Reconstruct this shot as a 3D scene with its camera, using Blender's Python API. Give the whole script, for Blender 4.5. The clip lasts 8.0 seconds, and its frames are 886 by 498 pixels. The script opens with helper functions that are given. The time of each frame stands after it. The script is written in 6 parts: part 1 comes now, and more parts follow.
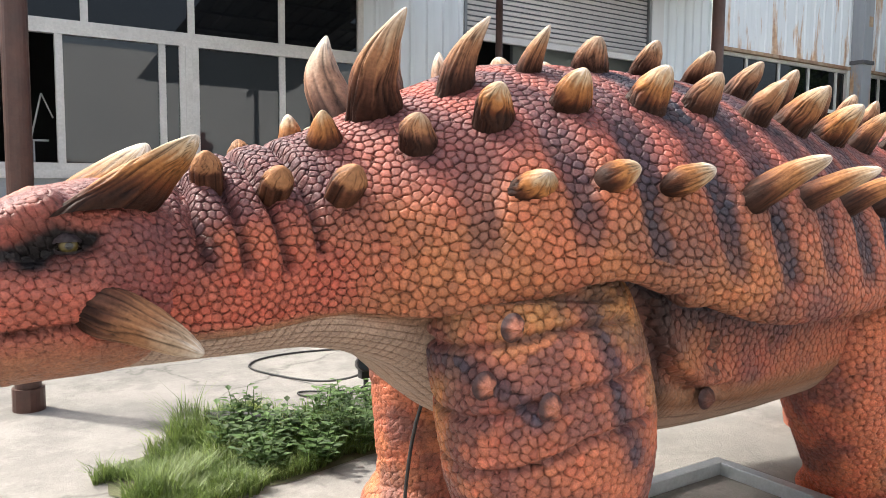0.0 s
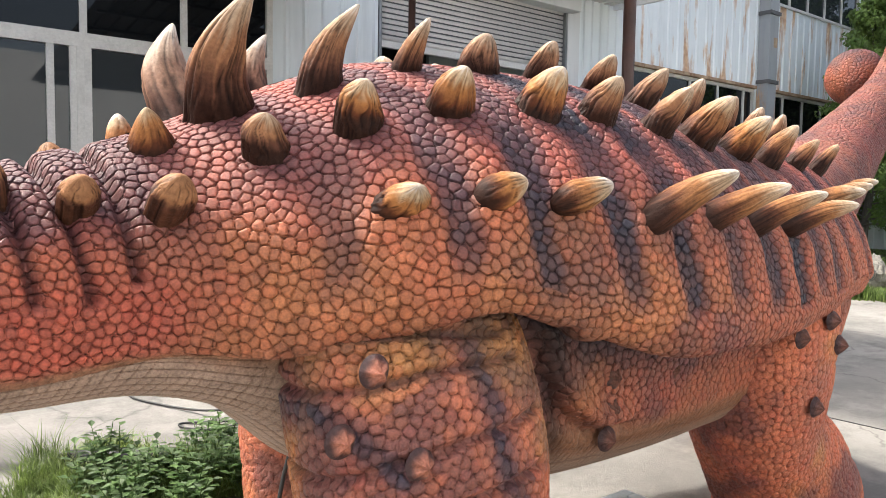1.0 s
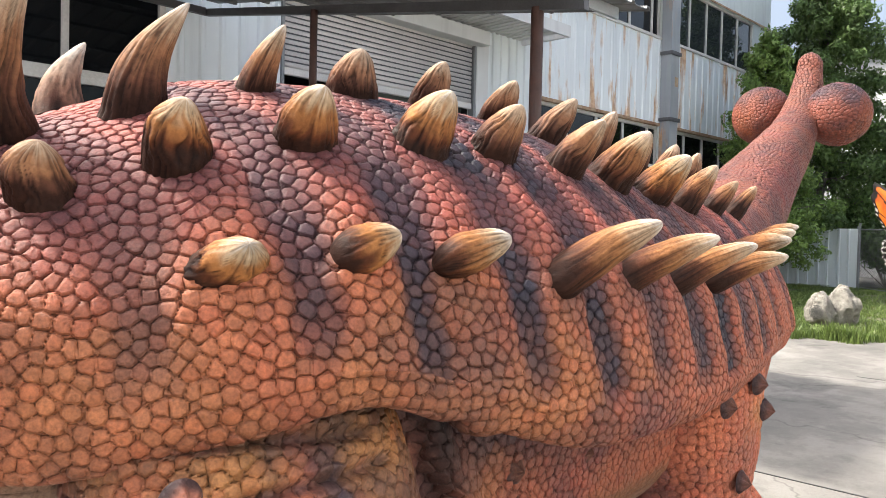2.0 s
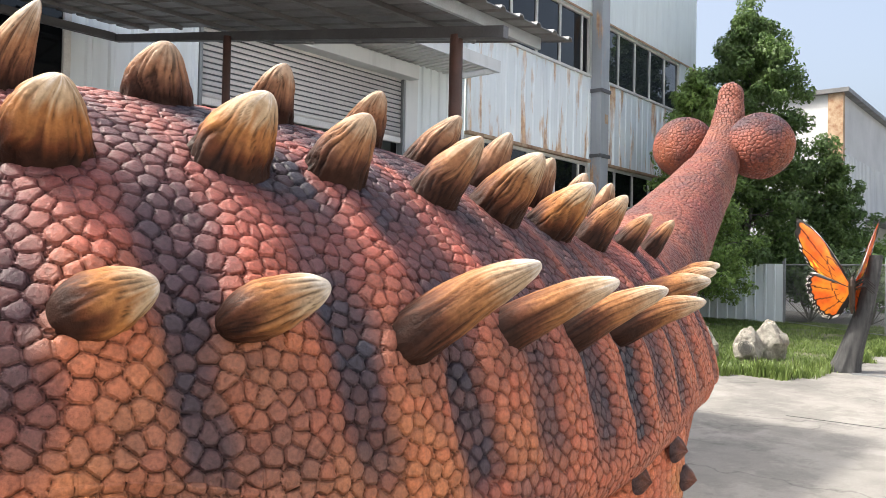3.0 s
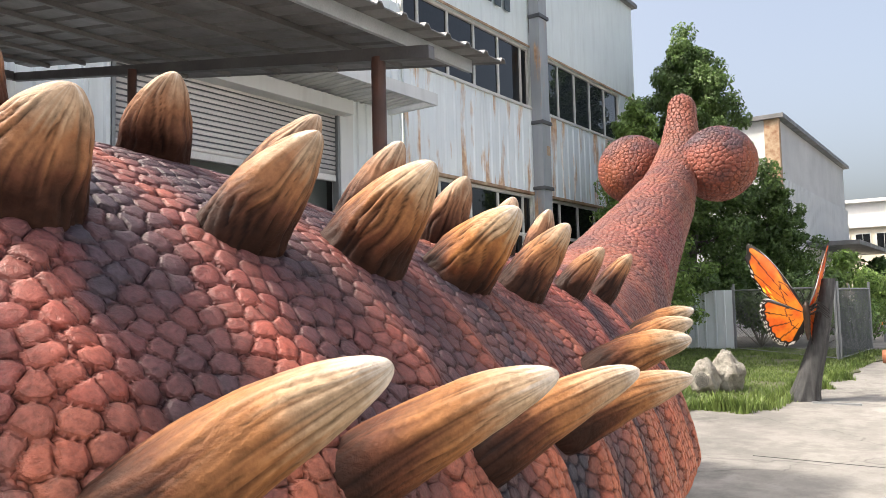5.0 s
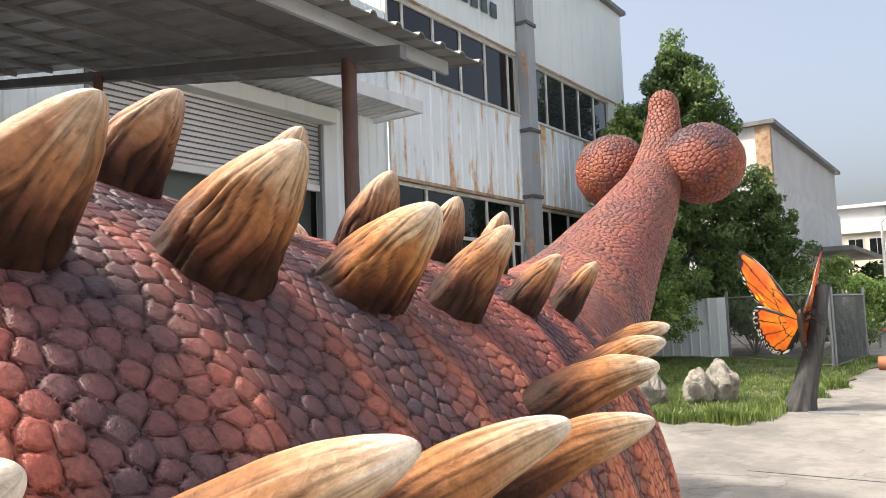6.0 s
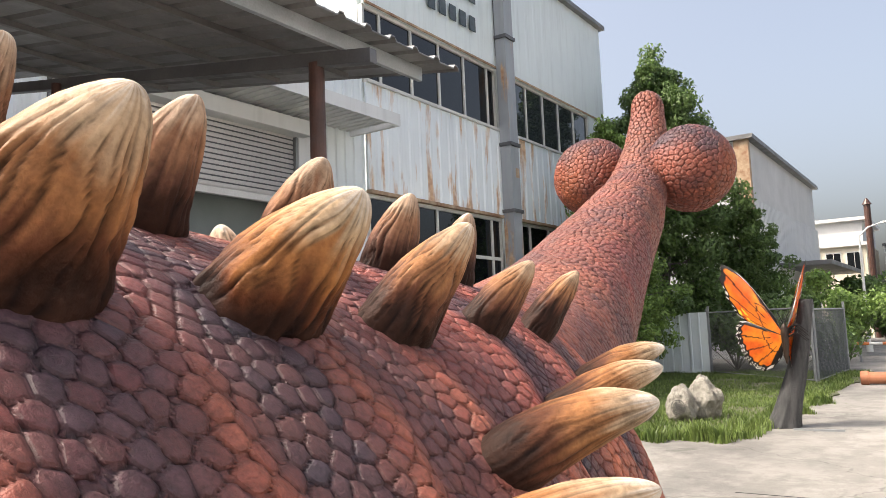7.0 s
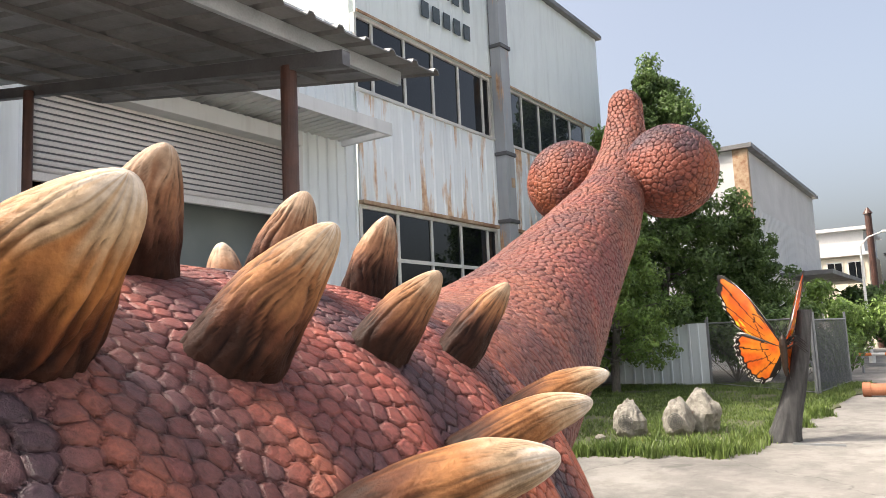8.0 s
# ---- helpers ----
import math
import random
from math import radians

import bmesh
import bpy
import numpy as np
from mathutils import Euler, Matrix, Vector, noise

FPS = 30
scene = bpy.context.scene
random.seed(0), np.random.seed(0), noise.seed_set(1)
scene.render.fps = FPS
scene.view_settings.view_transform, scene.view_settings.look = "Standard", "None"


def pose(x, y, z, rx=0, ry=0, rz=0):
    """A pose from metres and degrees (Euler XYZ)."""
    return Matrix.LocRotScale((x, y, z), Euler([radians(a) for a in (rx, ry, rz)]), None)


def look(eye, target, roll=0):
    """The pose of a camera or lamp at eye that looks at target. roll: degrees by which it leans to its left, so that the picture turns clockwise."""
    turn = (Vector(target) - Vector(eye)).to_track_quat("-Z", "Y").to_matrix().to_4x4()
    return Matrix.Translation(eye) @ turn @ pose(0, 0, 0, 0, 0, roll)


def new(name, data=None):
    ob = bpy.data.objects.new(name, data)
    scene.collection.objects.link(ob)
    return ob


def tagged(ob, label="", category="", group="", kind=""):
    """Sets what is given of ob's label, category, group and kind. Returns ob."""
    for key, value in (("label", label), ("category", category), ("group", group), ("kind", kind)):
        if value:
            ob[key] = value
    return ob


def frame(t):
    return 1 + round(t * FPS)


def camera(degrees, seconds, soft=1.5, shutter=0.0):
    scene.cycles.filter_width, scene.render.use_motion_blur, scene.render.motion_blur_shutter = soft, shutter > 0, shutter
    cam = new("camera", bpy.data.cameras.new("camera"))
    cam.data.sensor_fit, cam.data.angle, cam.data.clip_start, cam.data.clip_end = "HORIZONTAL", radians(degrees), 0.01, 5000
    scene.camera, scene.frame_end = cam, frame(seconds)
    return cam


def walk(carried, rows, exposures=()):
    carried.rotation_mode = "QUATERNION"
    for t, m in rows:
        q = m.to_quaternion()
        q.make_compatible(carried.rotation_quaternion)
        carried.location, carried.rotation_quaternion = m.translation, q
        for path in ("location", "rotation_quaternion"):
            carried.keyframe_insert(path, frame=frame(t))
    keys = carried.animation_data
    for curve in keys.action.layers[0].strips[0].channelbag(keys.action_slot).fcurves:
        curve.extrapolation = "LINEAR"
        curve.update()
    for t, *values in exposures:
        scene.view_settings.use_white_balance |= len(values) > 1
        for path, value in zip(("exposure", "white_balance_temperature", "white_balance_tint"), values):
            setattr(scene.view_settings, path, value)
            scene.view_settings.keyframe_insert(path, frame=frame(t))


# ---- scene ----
cam = camera(60.0, 8.0, soft=0.4)
PATH = [
    (0, (0.039, -0.019, 1.597), (1.15, 1.635, 1.425), 0.4),
    (0.5, (0.232, 0.06, 1.6), (1.41, 1.667, 1.437), 0.5),
    (1, (0.39, 0.176, 1.608), (1.661, 1.713, 1.468), 0.9),
    (1.5, (0.59, 0.353, 1.637), (1.952, 1.814, 1.537), 1.1),
    (2, (0.796, 0.461, 1.666), (2.235, 1.848, 1.61), 1.3),
    (2.2, (0.9, 0.488, 1.67), (2.366, 1.847, 1.637), 1.4),
    (3.3, (1.411, 0.675, 1.703), (2.977, 1.917, 1.763), 0.7),
    (3.5, (1.496, 0.741, 1.72), (3.077, 1.963, 1.792), 0.3),
    (4, (1.623, 0.87, 1.736), (3.231, 2.056, 1.839), -0.5),
    (4.5, (1.756, 0.917, 1.731), (3.376, 2.083, 1.856), -1.1),
    (5, (1.971, 0.925, 1.745), (3.589, 2.092, 1.884), -1.4),
    (5.2, (2.054, 0.917, 1.751), (3.668, 2.089, 1.894), -1.5),
    (6.3, (2.418, 1.042, 1.765), (4.051, 2.183, 1.94), -2.1),
    (6.5, (2.479, 1.078, 1.769), (4.117, 2.211, 1.951), -2.0),
    (7, (2.626, 1.124, 1.765), (4.278, 2.234, 1.97), -2.4),
    (7.5, (2.796, 1.127, 1.77), (4.454, 2.224, 1.99), -2.5),
    (8, (2.942, 1.12, 1.778), (4.589, 2.23, 2.012), -2.6),
]
walk(cam, [(t, look(eye, target, roll)) for t, eye, target, roll in PATH], [(0.0, 1.60, 6350.0, 8.0), (2.2, 1.62, 6350.0, 8.0), (4.5, 1.54, 6550.0, 9.0), (8.0, 1.47, 6700.0, 10.0)])

from mathutils import kdtree

# ---- world, sun ----
SUN_WAY = Vector((-1.96, 2.54, 4.05)).normalized()
world = bpy.data.worlds.new("sky")
scene.world = world
world.use_nodes = True
wn = world.node_tree
sky = wn.nodes.new("ShaderNodeTexSky")
sky.sky_type, sky.sun_disc = 'NISHITA', False
sky.sun_elevation, sky.sun_rotation = radians(51.7), radians(-37.7)
sky.air_density, sky.dust_density, sky.ozone_density = 0.9, 8.0, 0.7
haze = wn.nodes.new("ShaderNodeHueSaturation")
haze.inputs["Saturation"].default_value = 0.72
wn.links.new(sky.outputs[0], haze.inputs["Color"])
wn.links.new(haze.outputs[0], wn.nodes["Background"].inputs[0])
wn.nodes["Background"].inputs[1].default_value = 0.122
sun = new("sun", bpy.data.lights.new("sun", 'SUN'))
sun.data.energy, sun.data.angle, sun.data.color = 2.25, radians(3.0), (1.0, 0.93, 0.82)
sun.matrix_world = look(SUN_WAY * 40, (0, 0, 0))


# ---- materials ----
def material(name, rough=0.6, metal=0.0):
    m = bpy.data.materials.new(name)
    m.use_nodes = True
    b = m.node_tree.nodes["Principled BSDF"]
    b.inputs["Roughness"].default_value, b.inputs["Metallic"].default_value = rough, metal
    return m, m.node_tree, b


def node(tree, kind, **values):
    n = tree.nodes.new(kind)
    for key, value in values.items():
        n.inputs[key].default_value = value
    return n


def noise_of(tree, scale, detail=4, rough=0.55, space="Object", squash=(1, 1, 1), at=(0, 0, 0)):
    c = tree.nodes.new("ShaderNodeTexCoord")
    mp = tree.nodes.new("ShaderNodeMapping")
    mp.inputs["Scale"].default_value, mp.inputs["Location"].default_value = squash, at
    tree.links.new(c.outputs[space], mp.inputs["Vector"])
    n = node(tree, "ShaderNodeTexNoise", Scale=scale, Detail=detail, Roughness=rough)
    tree.links.new(mp.outputs[0], n.inputs["Vector"])
    return n.outputs["Fac"]


def ramp(tree, fac, *stops):
    r = tree.nodes.new("ShaderNodeValToRGB")
    e = r.color_ramp.elements
    while len(e) < len(stops):
        e.new(0.5)
    for el, (p, c) in zip(e, stops):
        el.position = p
        el.color = (*c, 1) if isinstance(c, tuple) else (c, c, c, 1)
    tree.links.new(fac, r.inputs[0])
    return r.outputs[0]


def mixed(tree, fac, a, b, how='MIX'):
    m = tree.nodes.new("ShaderNodeMix")
    m.data_type, m.blend_type = 'RGBA', how
    for k, value in ((0, fac), (6, a), (7, b)):
        if isinstance(value, (int, float)):
            m.inputs[k].default_value = value if k == 0 else (value, value, value, 1)
        elif isinstance(value, tuple):
            m.inputs[k].default_value = (*value, 1)
        else:
            tree.links.new(value, m.inputs[k])
    return m.outputs[2]


def bumped(tree, b, height, strength=0.3, distance=0.01):
    n = node(tree, "ShaderNodeBump", Strength=strength, Distance=distance)
    tree.links.new(height, n.inputs["Height"])
    tree.links.new(n.outputs[0], b.inputs["Normal"])


def surface(name, dark, light, scale=6.0, rough=0.6, metal=0.0, fine=60.0, bump=0.25, squash=(1, 1, 1), vary=0.0, depth=0.004):
    """Two tones in large stains, speckled by a fine grain that also gives relief."""
    m, t, b = material(name, rough, metal)
    big = ramp(t, noise_of(t, scale, 5, 0.6, squash=squash), (0.3, dark), (0.7, light))
    grain = noise_of(t, fine, 3)
    col = mixed(t, 1.0, big, ramp(t, grain, (0.25, 0.8), (0.75, 1.0)), 'MULTIPLY')
    if vary:
        info = t.nodes.new("ShaderNodeObjectInfo")
        col = mixed(t, 1.0, col, ramp(t, info.outputs["Random"], (0.0, 1.0 - vary), (1.0, 1.0)), 'MULTIPLY')
    t.links.new(col, b.inputs["Base Color"])
    t.links.new(ramp(t, noise_of(t, scale * 2.3, 4), (0.3, max(rough - 0.12, 0.02)), (0.7, min(rough + 0.12, 1.0))), b.inputs["Roughness"])
    if bump:
        bumped(t, b, grain, bump, depth)
    return m


def painted(name, rough, fine, strength, wash=0.75, spec=0.5, depth=0.003, coarse=18.0):
    """A painted sculpture: the colour is laid on by hand, the grain is the cast rubber under it."""
    m, t, b = material(name, rough)
    a = t.nodes.new("ShaderNodeAttribute")
    a.attribute_name = "paint"
    grain = noise_of(t, fine, 5, 0.65)
    blot = noise_of(t, coarse, 4)
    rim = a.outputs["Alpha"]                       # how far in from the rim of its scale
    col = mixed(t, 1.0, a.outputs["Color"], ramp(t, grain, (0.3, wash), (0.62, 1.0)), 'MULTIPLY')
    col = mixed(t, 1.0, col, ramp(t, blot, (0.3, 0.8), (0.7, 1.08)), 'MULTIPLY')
    # grooves darkened in the colour: dark wash plus the shade between scales
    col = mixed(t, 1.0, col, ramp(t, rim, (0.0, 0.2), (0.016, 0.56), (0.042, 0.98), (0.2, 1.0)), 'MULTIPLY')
    t.links.new(col, b.inputs["Base Color"])
    t.links.new(ramp(t, blot, (0.3, rough - 0.1), (0.7, rough + 0.1)), b.inputs["Roughness"])
    b.inputs["Specular IOR Level"].default_value = spec
    lift = t.nodes.new("ShaderNodeMath")
    lift.operation = 'MULTIPLY_ADD'
    t.links.new(ramp(t, rim, (0.0, 0.0), (0.05, 0.6), (0.12, 0.92), (0.22, 1.0)), lift.inputs[0])
    lift.inputs[1].default_value = 1.9
    t.links.new(grain, lift.inputs[2])
    bumped(t, b, lift.outputs[0], strength, depth)
    return m


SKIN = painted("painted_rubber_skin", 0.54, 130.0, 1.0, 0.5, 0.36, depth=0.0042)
HORN = painted("painted_horn", 0.58, 75.0, 0.8, 0.66, 0.13, depth=0.004)
EYE = painted("glossy_eye", 0.2, 200.0, 0.05, 0.95)


def thin_wing():
    """Painted cloth that lets some of the light through."""
    m = painted("painted_wing_cloth", 0.4, 200.0, 0.05, 0.95)
    t = m.node_tree
    col = t.nodes["Principled BSDF"].inputs["Base Color"].links[0].from_socket
    tr, mx = t.nodes.new("ShaderNodeBsdfTranslucent"), t.nodes.new("ShaderNodeMixShader")
    t.links.new(col, tr.inputs["Color"])
    mx.inputs[0].default_value = 0.45
    t.links.new(t.nodes["Principled BSDF"].outputs[0], mx.inputs[1])
    t.links.new(tr.outputs[0], mx.inputs[2])
    t.links.new(mx.outputs[0], t.nodes["Material Output"].inputs["Surface"])
    return m


WING = thin_wing()


def concrete():
    m, t, b = material("worn_concrete", 0.85)
    big = ramp(t, noise_of(t, 0.35, 6, 0.65), (0.3, (0.130, 0.123, 0.115)), (0.48, (0.195, 0.184, 0.170)), (0.7, (0.265, 0.248, 0.228)))
    mid = ramp(t, noise_of(t, 2.4, 6, 0.7, at=(3, 1, 0)), (0.3, 0.78), (0.55, 1.0))
    grain = noise_of(t, 45.0, 5, 0.7)
    v = t.nodes.new("ShaderNodeTexVoronoi")
    v.feature = 'DISTANCE_TO_EDGE'
    c = t.nodes.new("ShaderNodeTexCoord")
    wob = node(t, "ShaderNodeTexNoise", Scale=1.7, Detail=4.0)
    t.links.new(c.outputs["Object"], wob.inputs["Vector"])
    add = t.nodes.new("ShaderNodeVectorMath")
    add.operation = 'MULTIPLY_ADD'
    t.links.new(wob.outputs["Color"], add.inputs[0])
    add.inputs[1].default_value = (0.9, 0.9, 0)
    t.links.new(c.outputs["Object"], add.inputs[2])
    t.links.new(add.outputs[0], v.inputs["Vector"])
    v.inputs["Scale"].default_value = 0.38
    crack = ramp(t, v.outputs["Distance"], (0.0, 0.45), (0.008, 1.0))
    col = mixed(t, 1.0, mixed(t, 1.0, big, mid, 'MULTIPLY'), ramp(t, grain, (0.3, 0.86), (0.7, 1.04)), 'MULTIPLY')
    dust = ramp(t, noise_of(t, 1.1, 9, 0.72, at=(7, 2, 0)), (0.47, 1.0), (0.53, 1.22))
    stain = ramp(t, noise_of(t, 0.7, 8, 0.7, at=(1, 9, 0)), (0.36, 0.66), (0.44, 1.0))
    col = mixed(t, 1.0, mixed(t, 1.0, col, dust, 'MULTIPLY'), stain, 'MULTIPLY')
    col = mixed(t, 0.7, col, crack, 'MULTIPLY')
    t.links.new(col, b.inputs["Base Color"])
    bumped(t, b, noise_of(t, 14.0, 9, 0.75), 0.6, 0.02)
    return m


def sheet_metal(name, pale, deep, rust):
    """Painted steel sheet, with rust that runs down it in streaks."""
    m, t, b = material(name, 0.5)
    base = ramp(t, noise_of(t, 0.5, 5, 0.6), (0.3, deep), (0.7, pale))
    grime = ramp(t, noise_of(t, 1.4, 5, 0.6, squash=(3, 3, 0.25)), (0.3, 0.88), (0.5, 1.0))
    col = mixed(t, 1.0, base, grime, 'MULTIPLY')
    if rust:
        streak = noise_of(t, 1.0, 6, 0.6, squash=(2.6, 2.6, 0.42), at=(4.3, 0, 1.7))
        mask = ramp(t, streak, (0.585 - 0.05 * rust, 0.0), (0.67 - 0.05 * rust, 0.9))
        tone = ramp(t, noise_of(t, 7.0, 5), (0.3, (0.38, 0.18, 0.08)), (0.6, (0.62, 0.40, 0.22)), (0.8, (0.7, 0.60, 0.46)))
        col = mixed(t, mask, col, tone)
    t.links.new(col, b.inputs["Base Color"])
    bumped(t, b, noise_of(t, 6.0, 3), 0.06, 0.01)
    return m


def glass(name, tint, rough=0.04, spec=0.6):
    m, t, b = material(name, rough)
    b.inputs["Base Color"].default_value = (*tint, 1)
    t.links.new(ramp(t, noise_of(t, 1.1, 4), (0.3, rough), (0.7, rough + 0.03)), b.inputs["Roughness"])
    b.inputs["Specular IOR Level"].default_value = spec
    bumped(t, b, noise_of(t, 0.9, 2), 0.04, 0.02)
    return m


def leafy(name, dark, light, scale=3.0):
    m, t, b = material(name, 0.5)
    geo = t.nodes.new("ShaderNodeNewGeometry")
    a = ramp(t, noise_of(t, scale, 3), (0.3, dark), (0.7, light))
    col = mixed(t, 1.0, a, ramp(t, geo.outputs["Random Per Island"], (0.0, 0.55), (1.0, 1.25)), 'MULTIPLY')
    t.links.new(col, b.inputs["Base Color"])
    tr = t.nodes.new("ShaderNodeBsdfTranslucent")
    t.links.new(col, tr.inputs["Color"])
    mx = t.nodes.new("ShaderNodeMixShader")
    mx.inputs[0].default_value = 0.42
    t.links.new(b.outputs[0], mx.inputs[1])
    t.links.new(tr.outputs[0], mx.inputs[2])
    t.links.new(mx.outputs[0], t.nodes["Material Output"].inputs["Surface"])
    return m


CONCRETE = concrete()
PALE_SHEET = sheet_metal("pale_blue_sheet", (0.74, 0.79, 0.80), (0.66, 0.71, 0.74), 0)
RUSTY_SHEET = sheet_metal("rust_streaked_sheet", (0.80, 0.84, 0.85), (0.72, 0.77, 0.80), 1.0)
WHITE_SHEET = sheet_metal("white_sheet", (0.66, 0.67, 0.67), (0.55, 0.57, 0.58), 0)
UPPER_SHEET = sheet_metal("upper_white_sheet", (0.76, 0.82, 0.82), (0.70, 0.76, 0.77), 0)
SHUTTER = surface("shutter_steel", (0.62, 0.60, 0.58), (0.74, 0.72, 0.69), 1.2, 0.45, 0.15, 40, 0.05)
GREY_STEEL = surface("grey_steel", (0.20, 0.21, 0.22), (0.28, 0.29, 0.30), 2.0, 0.5, 0.2)
ROOF_SHEET = surface("galvanised_roof_sheet", (0.15, 0.15, 0.15), (0.22, 0.22, 0.22), 1.5, 0.5, 0.25, 30, 0.08)
BROWN_STEEL = surface("red_brown_painted_steel", (0.05, 0.022, 0.016), (0.085, 0.034, 0.023), 5.0, 0.45)
WHITE_FRAME = surface("white_window_frame", (0.58, 0.57, 0.53), (0.70, 0.69, 0.65), 2.5, 0.5, fine=30, bump=0.05)
PLINTH = surface("grey_render", (0.32, 0.35, 0.37), (0.42, 0.45, 0.47), 1.2, 0.8)
DARK_GLASS = glass("dark_window_glass", (0.006, 0.007, 0.008), 0.02, spec=0.4)
HAZY_GLASS = glass("hazy_window_glass", (0.028, 0.034, 0.038), 0.012, 0.62)
INNER_GREY = surface("grey_green_partition", (0.16, 0.19, 0.19), (0.22, 0.25, 0.25), 0.8, 0.8)
# near-black, so the colour itself carries the darkness indoors
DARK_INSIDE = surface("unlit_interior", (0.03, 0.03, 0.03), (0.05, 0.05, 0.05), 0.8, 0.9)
BLACK_RUBBER = surface("black_rubber", (0.015, 0.015, 0.015), (0.03, 0.03, 0.03), 6, 0.5)
ZINC = surface("zinc_plated_steel", (0.42, 0.46, 0.48), (0.55, 0.59, 0.61), 3, 0.4, 0.5)
GRASS = leafy("grass_green", (0.085, 0.14, 0.03), (0.22, 0.29, 0.08), 2.2)
WEED = leafy("weed_leaf_green", (0.05, 0.1, 0.03), (0.13, 0.21, 0.06), 4.0)
LEAF = leafy("tree_leaf_green", (0.07, 0.125, 0.04), (0.16, 0.25, 0.07), 0.7)
YOUNG_LEAF = leafy("young_leaf_green", (0.12, 0.21, 0.05), (0.25, 0.36, 0.09), 0.9)
BARK = surface("grey_bark", (0.09, 0.08, 0.07), (0.2, 0.18, 0.15), 5, 0.9, squash=(4, 4, 0.6), bump=0.7, depth=0.02)
SOIL = surface("soil_and_turf", (0.06, 0.065, 0.028), (0.12, 0.12, 0.06), 1.5, 0.95)
STONE = surface("pale_cast_stone", (0.17, 0.155, 0.13), (0.37, 0.345, 0.30), 7, 0.85, bump=0.9, depth=0.015)
GRILLE = surface("dark_grille", (0.06, 0.06, 0.06), (0.14, 0.13, 0.12), 30, 0.6)
STUMP = surface("grey_carved_wood", (0.022, 0.022, 0.024), (0.075, 0.074, 0.074), 4, 0.7, squash=(5, 5, 0.5), bump=0.8, depth=0.02)
SIGN_DARK = surface("dark_sign_paint", (0.05, 0.07, 0.08), (0.08, 0.1, 0.11), 3, 0.5)
CREAM = surface("cream_render", (0.62, 0.55, 0.42), (0.74, 0.68, 0.56), 0.6, 0.8)
OLD_WHITE = surface("old_white_render", (0.55, 0.56, 0.56), (0.7, 0.7, 0.7), 0.5, 0.8)
BRICK_RED = surface("terracotta", (0.28, 0.1, 0.05), (0.42, 0.17, 0.09), 3, 0.8)
ORANGE_PAINT = surface("orange_paint", (0.6, 0.16, 0.04), (0.7, 0.24, 0.07), 4, 0.5)
WHITE_PAINT = surface("white_paint", (0.68, 0.68, 0.66), (0.78, 0.78, 0.76), 4, 0.5)
RUST_TRIM = surface("rusty_trim", (0.25, 0.12, 0.06), (0.55, 0.42, 0.28), 4, 0.7)
DUCT_SHEET = sheet_metal("duct_sheet", (0.36, 0.38, 0.40), (0.27, 0.29, 0.31), 0.35)
DARK_STEEL = surface("dark_grey_steel", (0.09, 0.09, 0.095), (0.14, 0.14, 0.145), 2.0, 0.5, 0.2)
WIRE = surface("fence_wire", (0.10, 0.11, 0.11), (0.16, 0.17, 0.17), 5, 0.5, 0.4)


# ---- mesh helpers ----
def block(bm, lo, hi, turn=None):
    """A box between two corners, laid into a bmesh."""
    m = Matrix.Translation([(a + b) / 2 for a, b in zip(lo, hi)]) @ Matrix.Diagonal([*(b - a for a, b in zip(lo, hi)), 1])
    return bmesh.ops.create_cube(bm, size=1, matrix=(turn @ m) if turn else m)["verts"]


def rod(bm, a, b, r, r2=None, sides=12):
    a, b = Vector(a), Vector(b)
    m = Matrix.Translation((a + b) / 2) @ (b - a).to_track_quat("Z", "Y").to_matrix().to_4x4()
    return bmesh.ops.create_cone(bm, cap_ends=True, segments=sides, radius1=r, radius2=r if r2 is None else r2, depth=(b - a).length, matrix=m)["verts"]


def soften(bm, width):
    bmesh.ops.bevel(bm, geom=[e for e in bm.edges if e.calc_face_angle(0) > 0.6], offset=width, segments=2, affect='EDGES', profile=0.6)


def finish(name, bm, mat, smooth=False):
    me = bpy.data.meshes.new(name)
    bm.normal_update()
    bm.to_mesh(me)
    bm.free()
    me.materials.append(mat)
    if smooth:
        me.shade_smooth()
    return me


def part(name, bm, mat, parent, label="", smooth=False):
    ob = new(name, finish(name, bm, mat, smooth))
    ob.parent = parent
    return tagged(ob, label)


def boxes(*pairs, bevel=0.0):
    bm = bmesh.new()
    for lo, hi in pairs:
        block(bm, lo, hi)
    if bevel:
        soften(bm, bevel)
    return bm


def rods(*runs, sides=12):
    bm = bmesh.new()
    for run in runs:
        rod(bm, *run, sides=sides)
    return bm


def thing(name, at=(0, 0, 0), label="", category="", group="", kind=""):
    e = new(name)
    e.location = at
    e.empty_display_size = 0.1
    return tagged(e, label, category, group, kind)


def solid(name, bm, mat, label, category, kind="", group="", smooth=False):
    return tagged(new(name, finish(name, bm, mat, smooth)), label, category, group, kind)


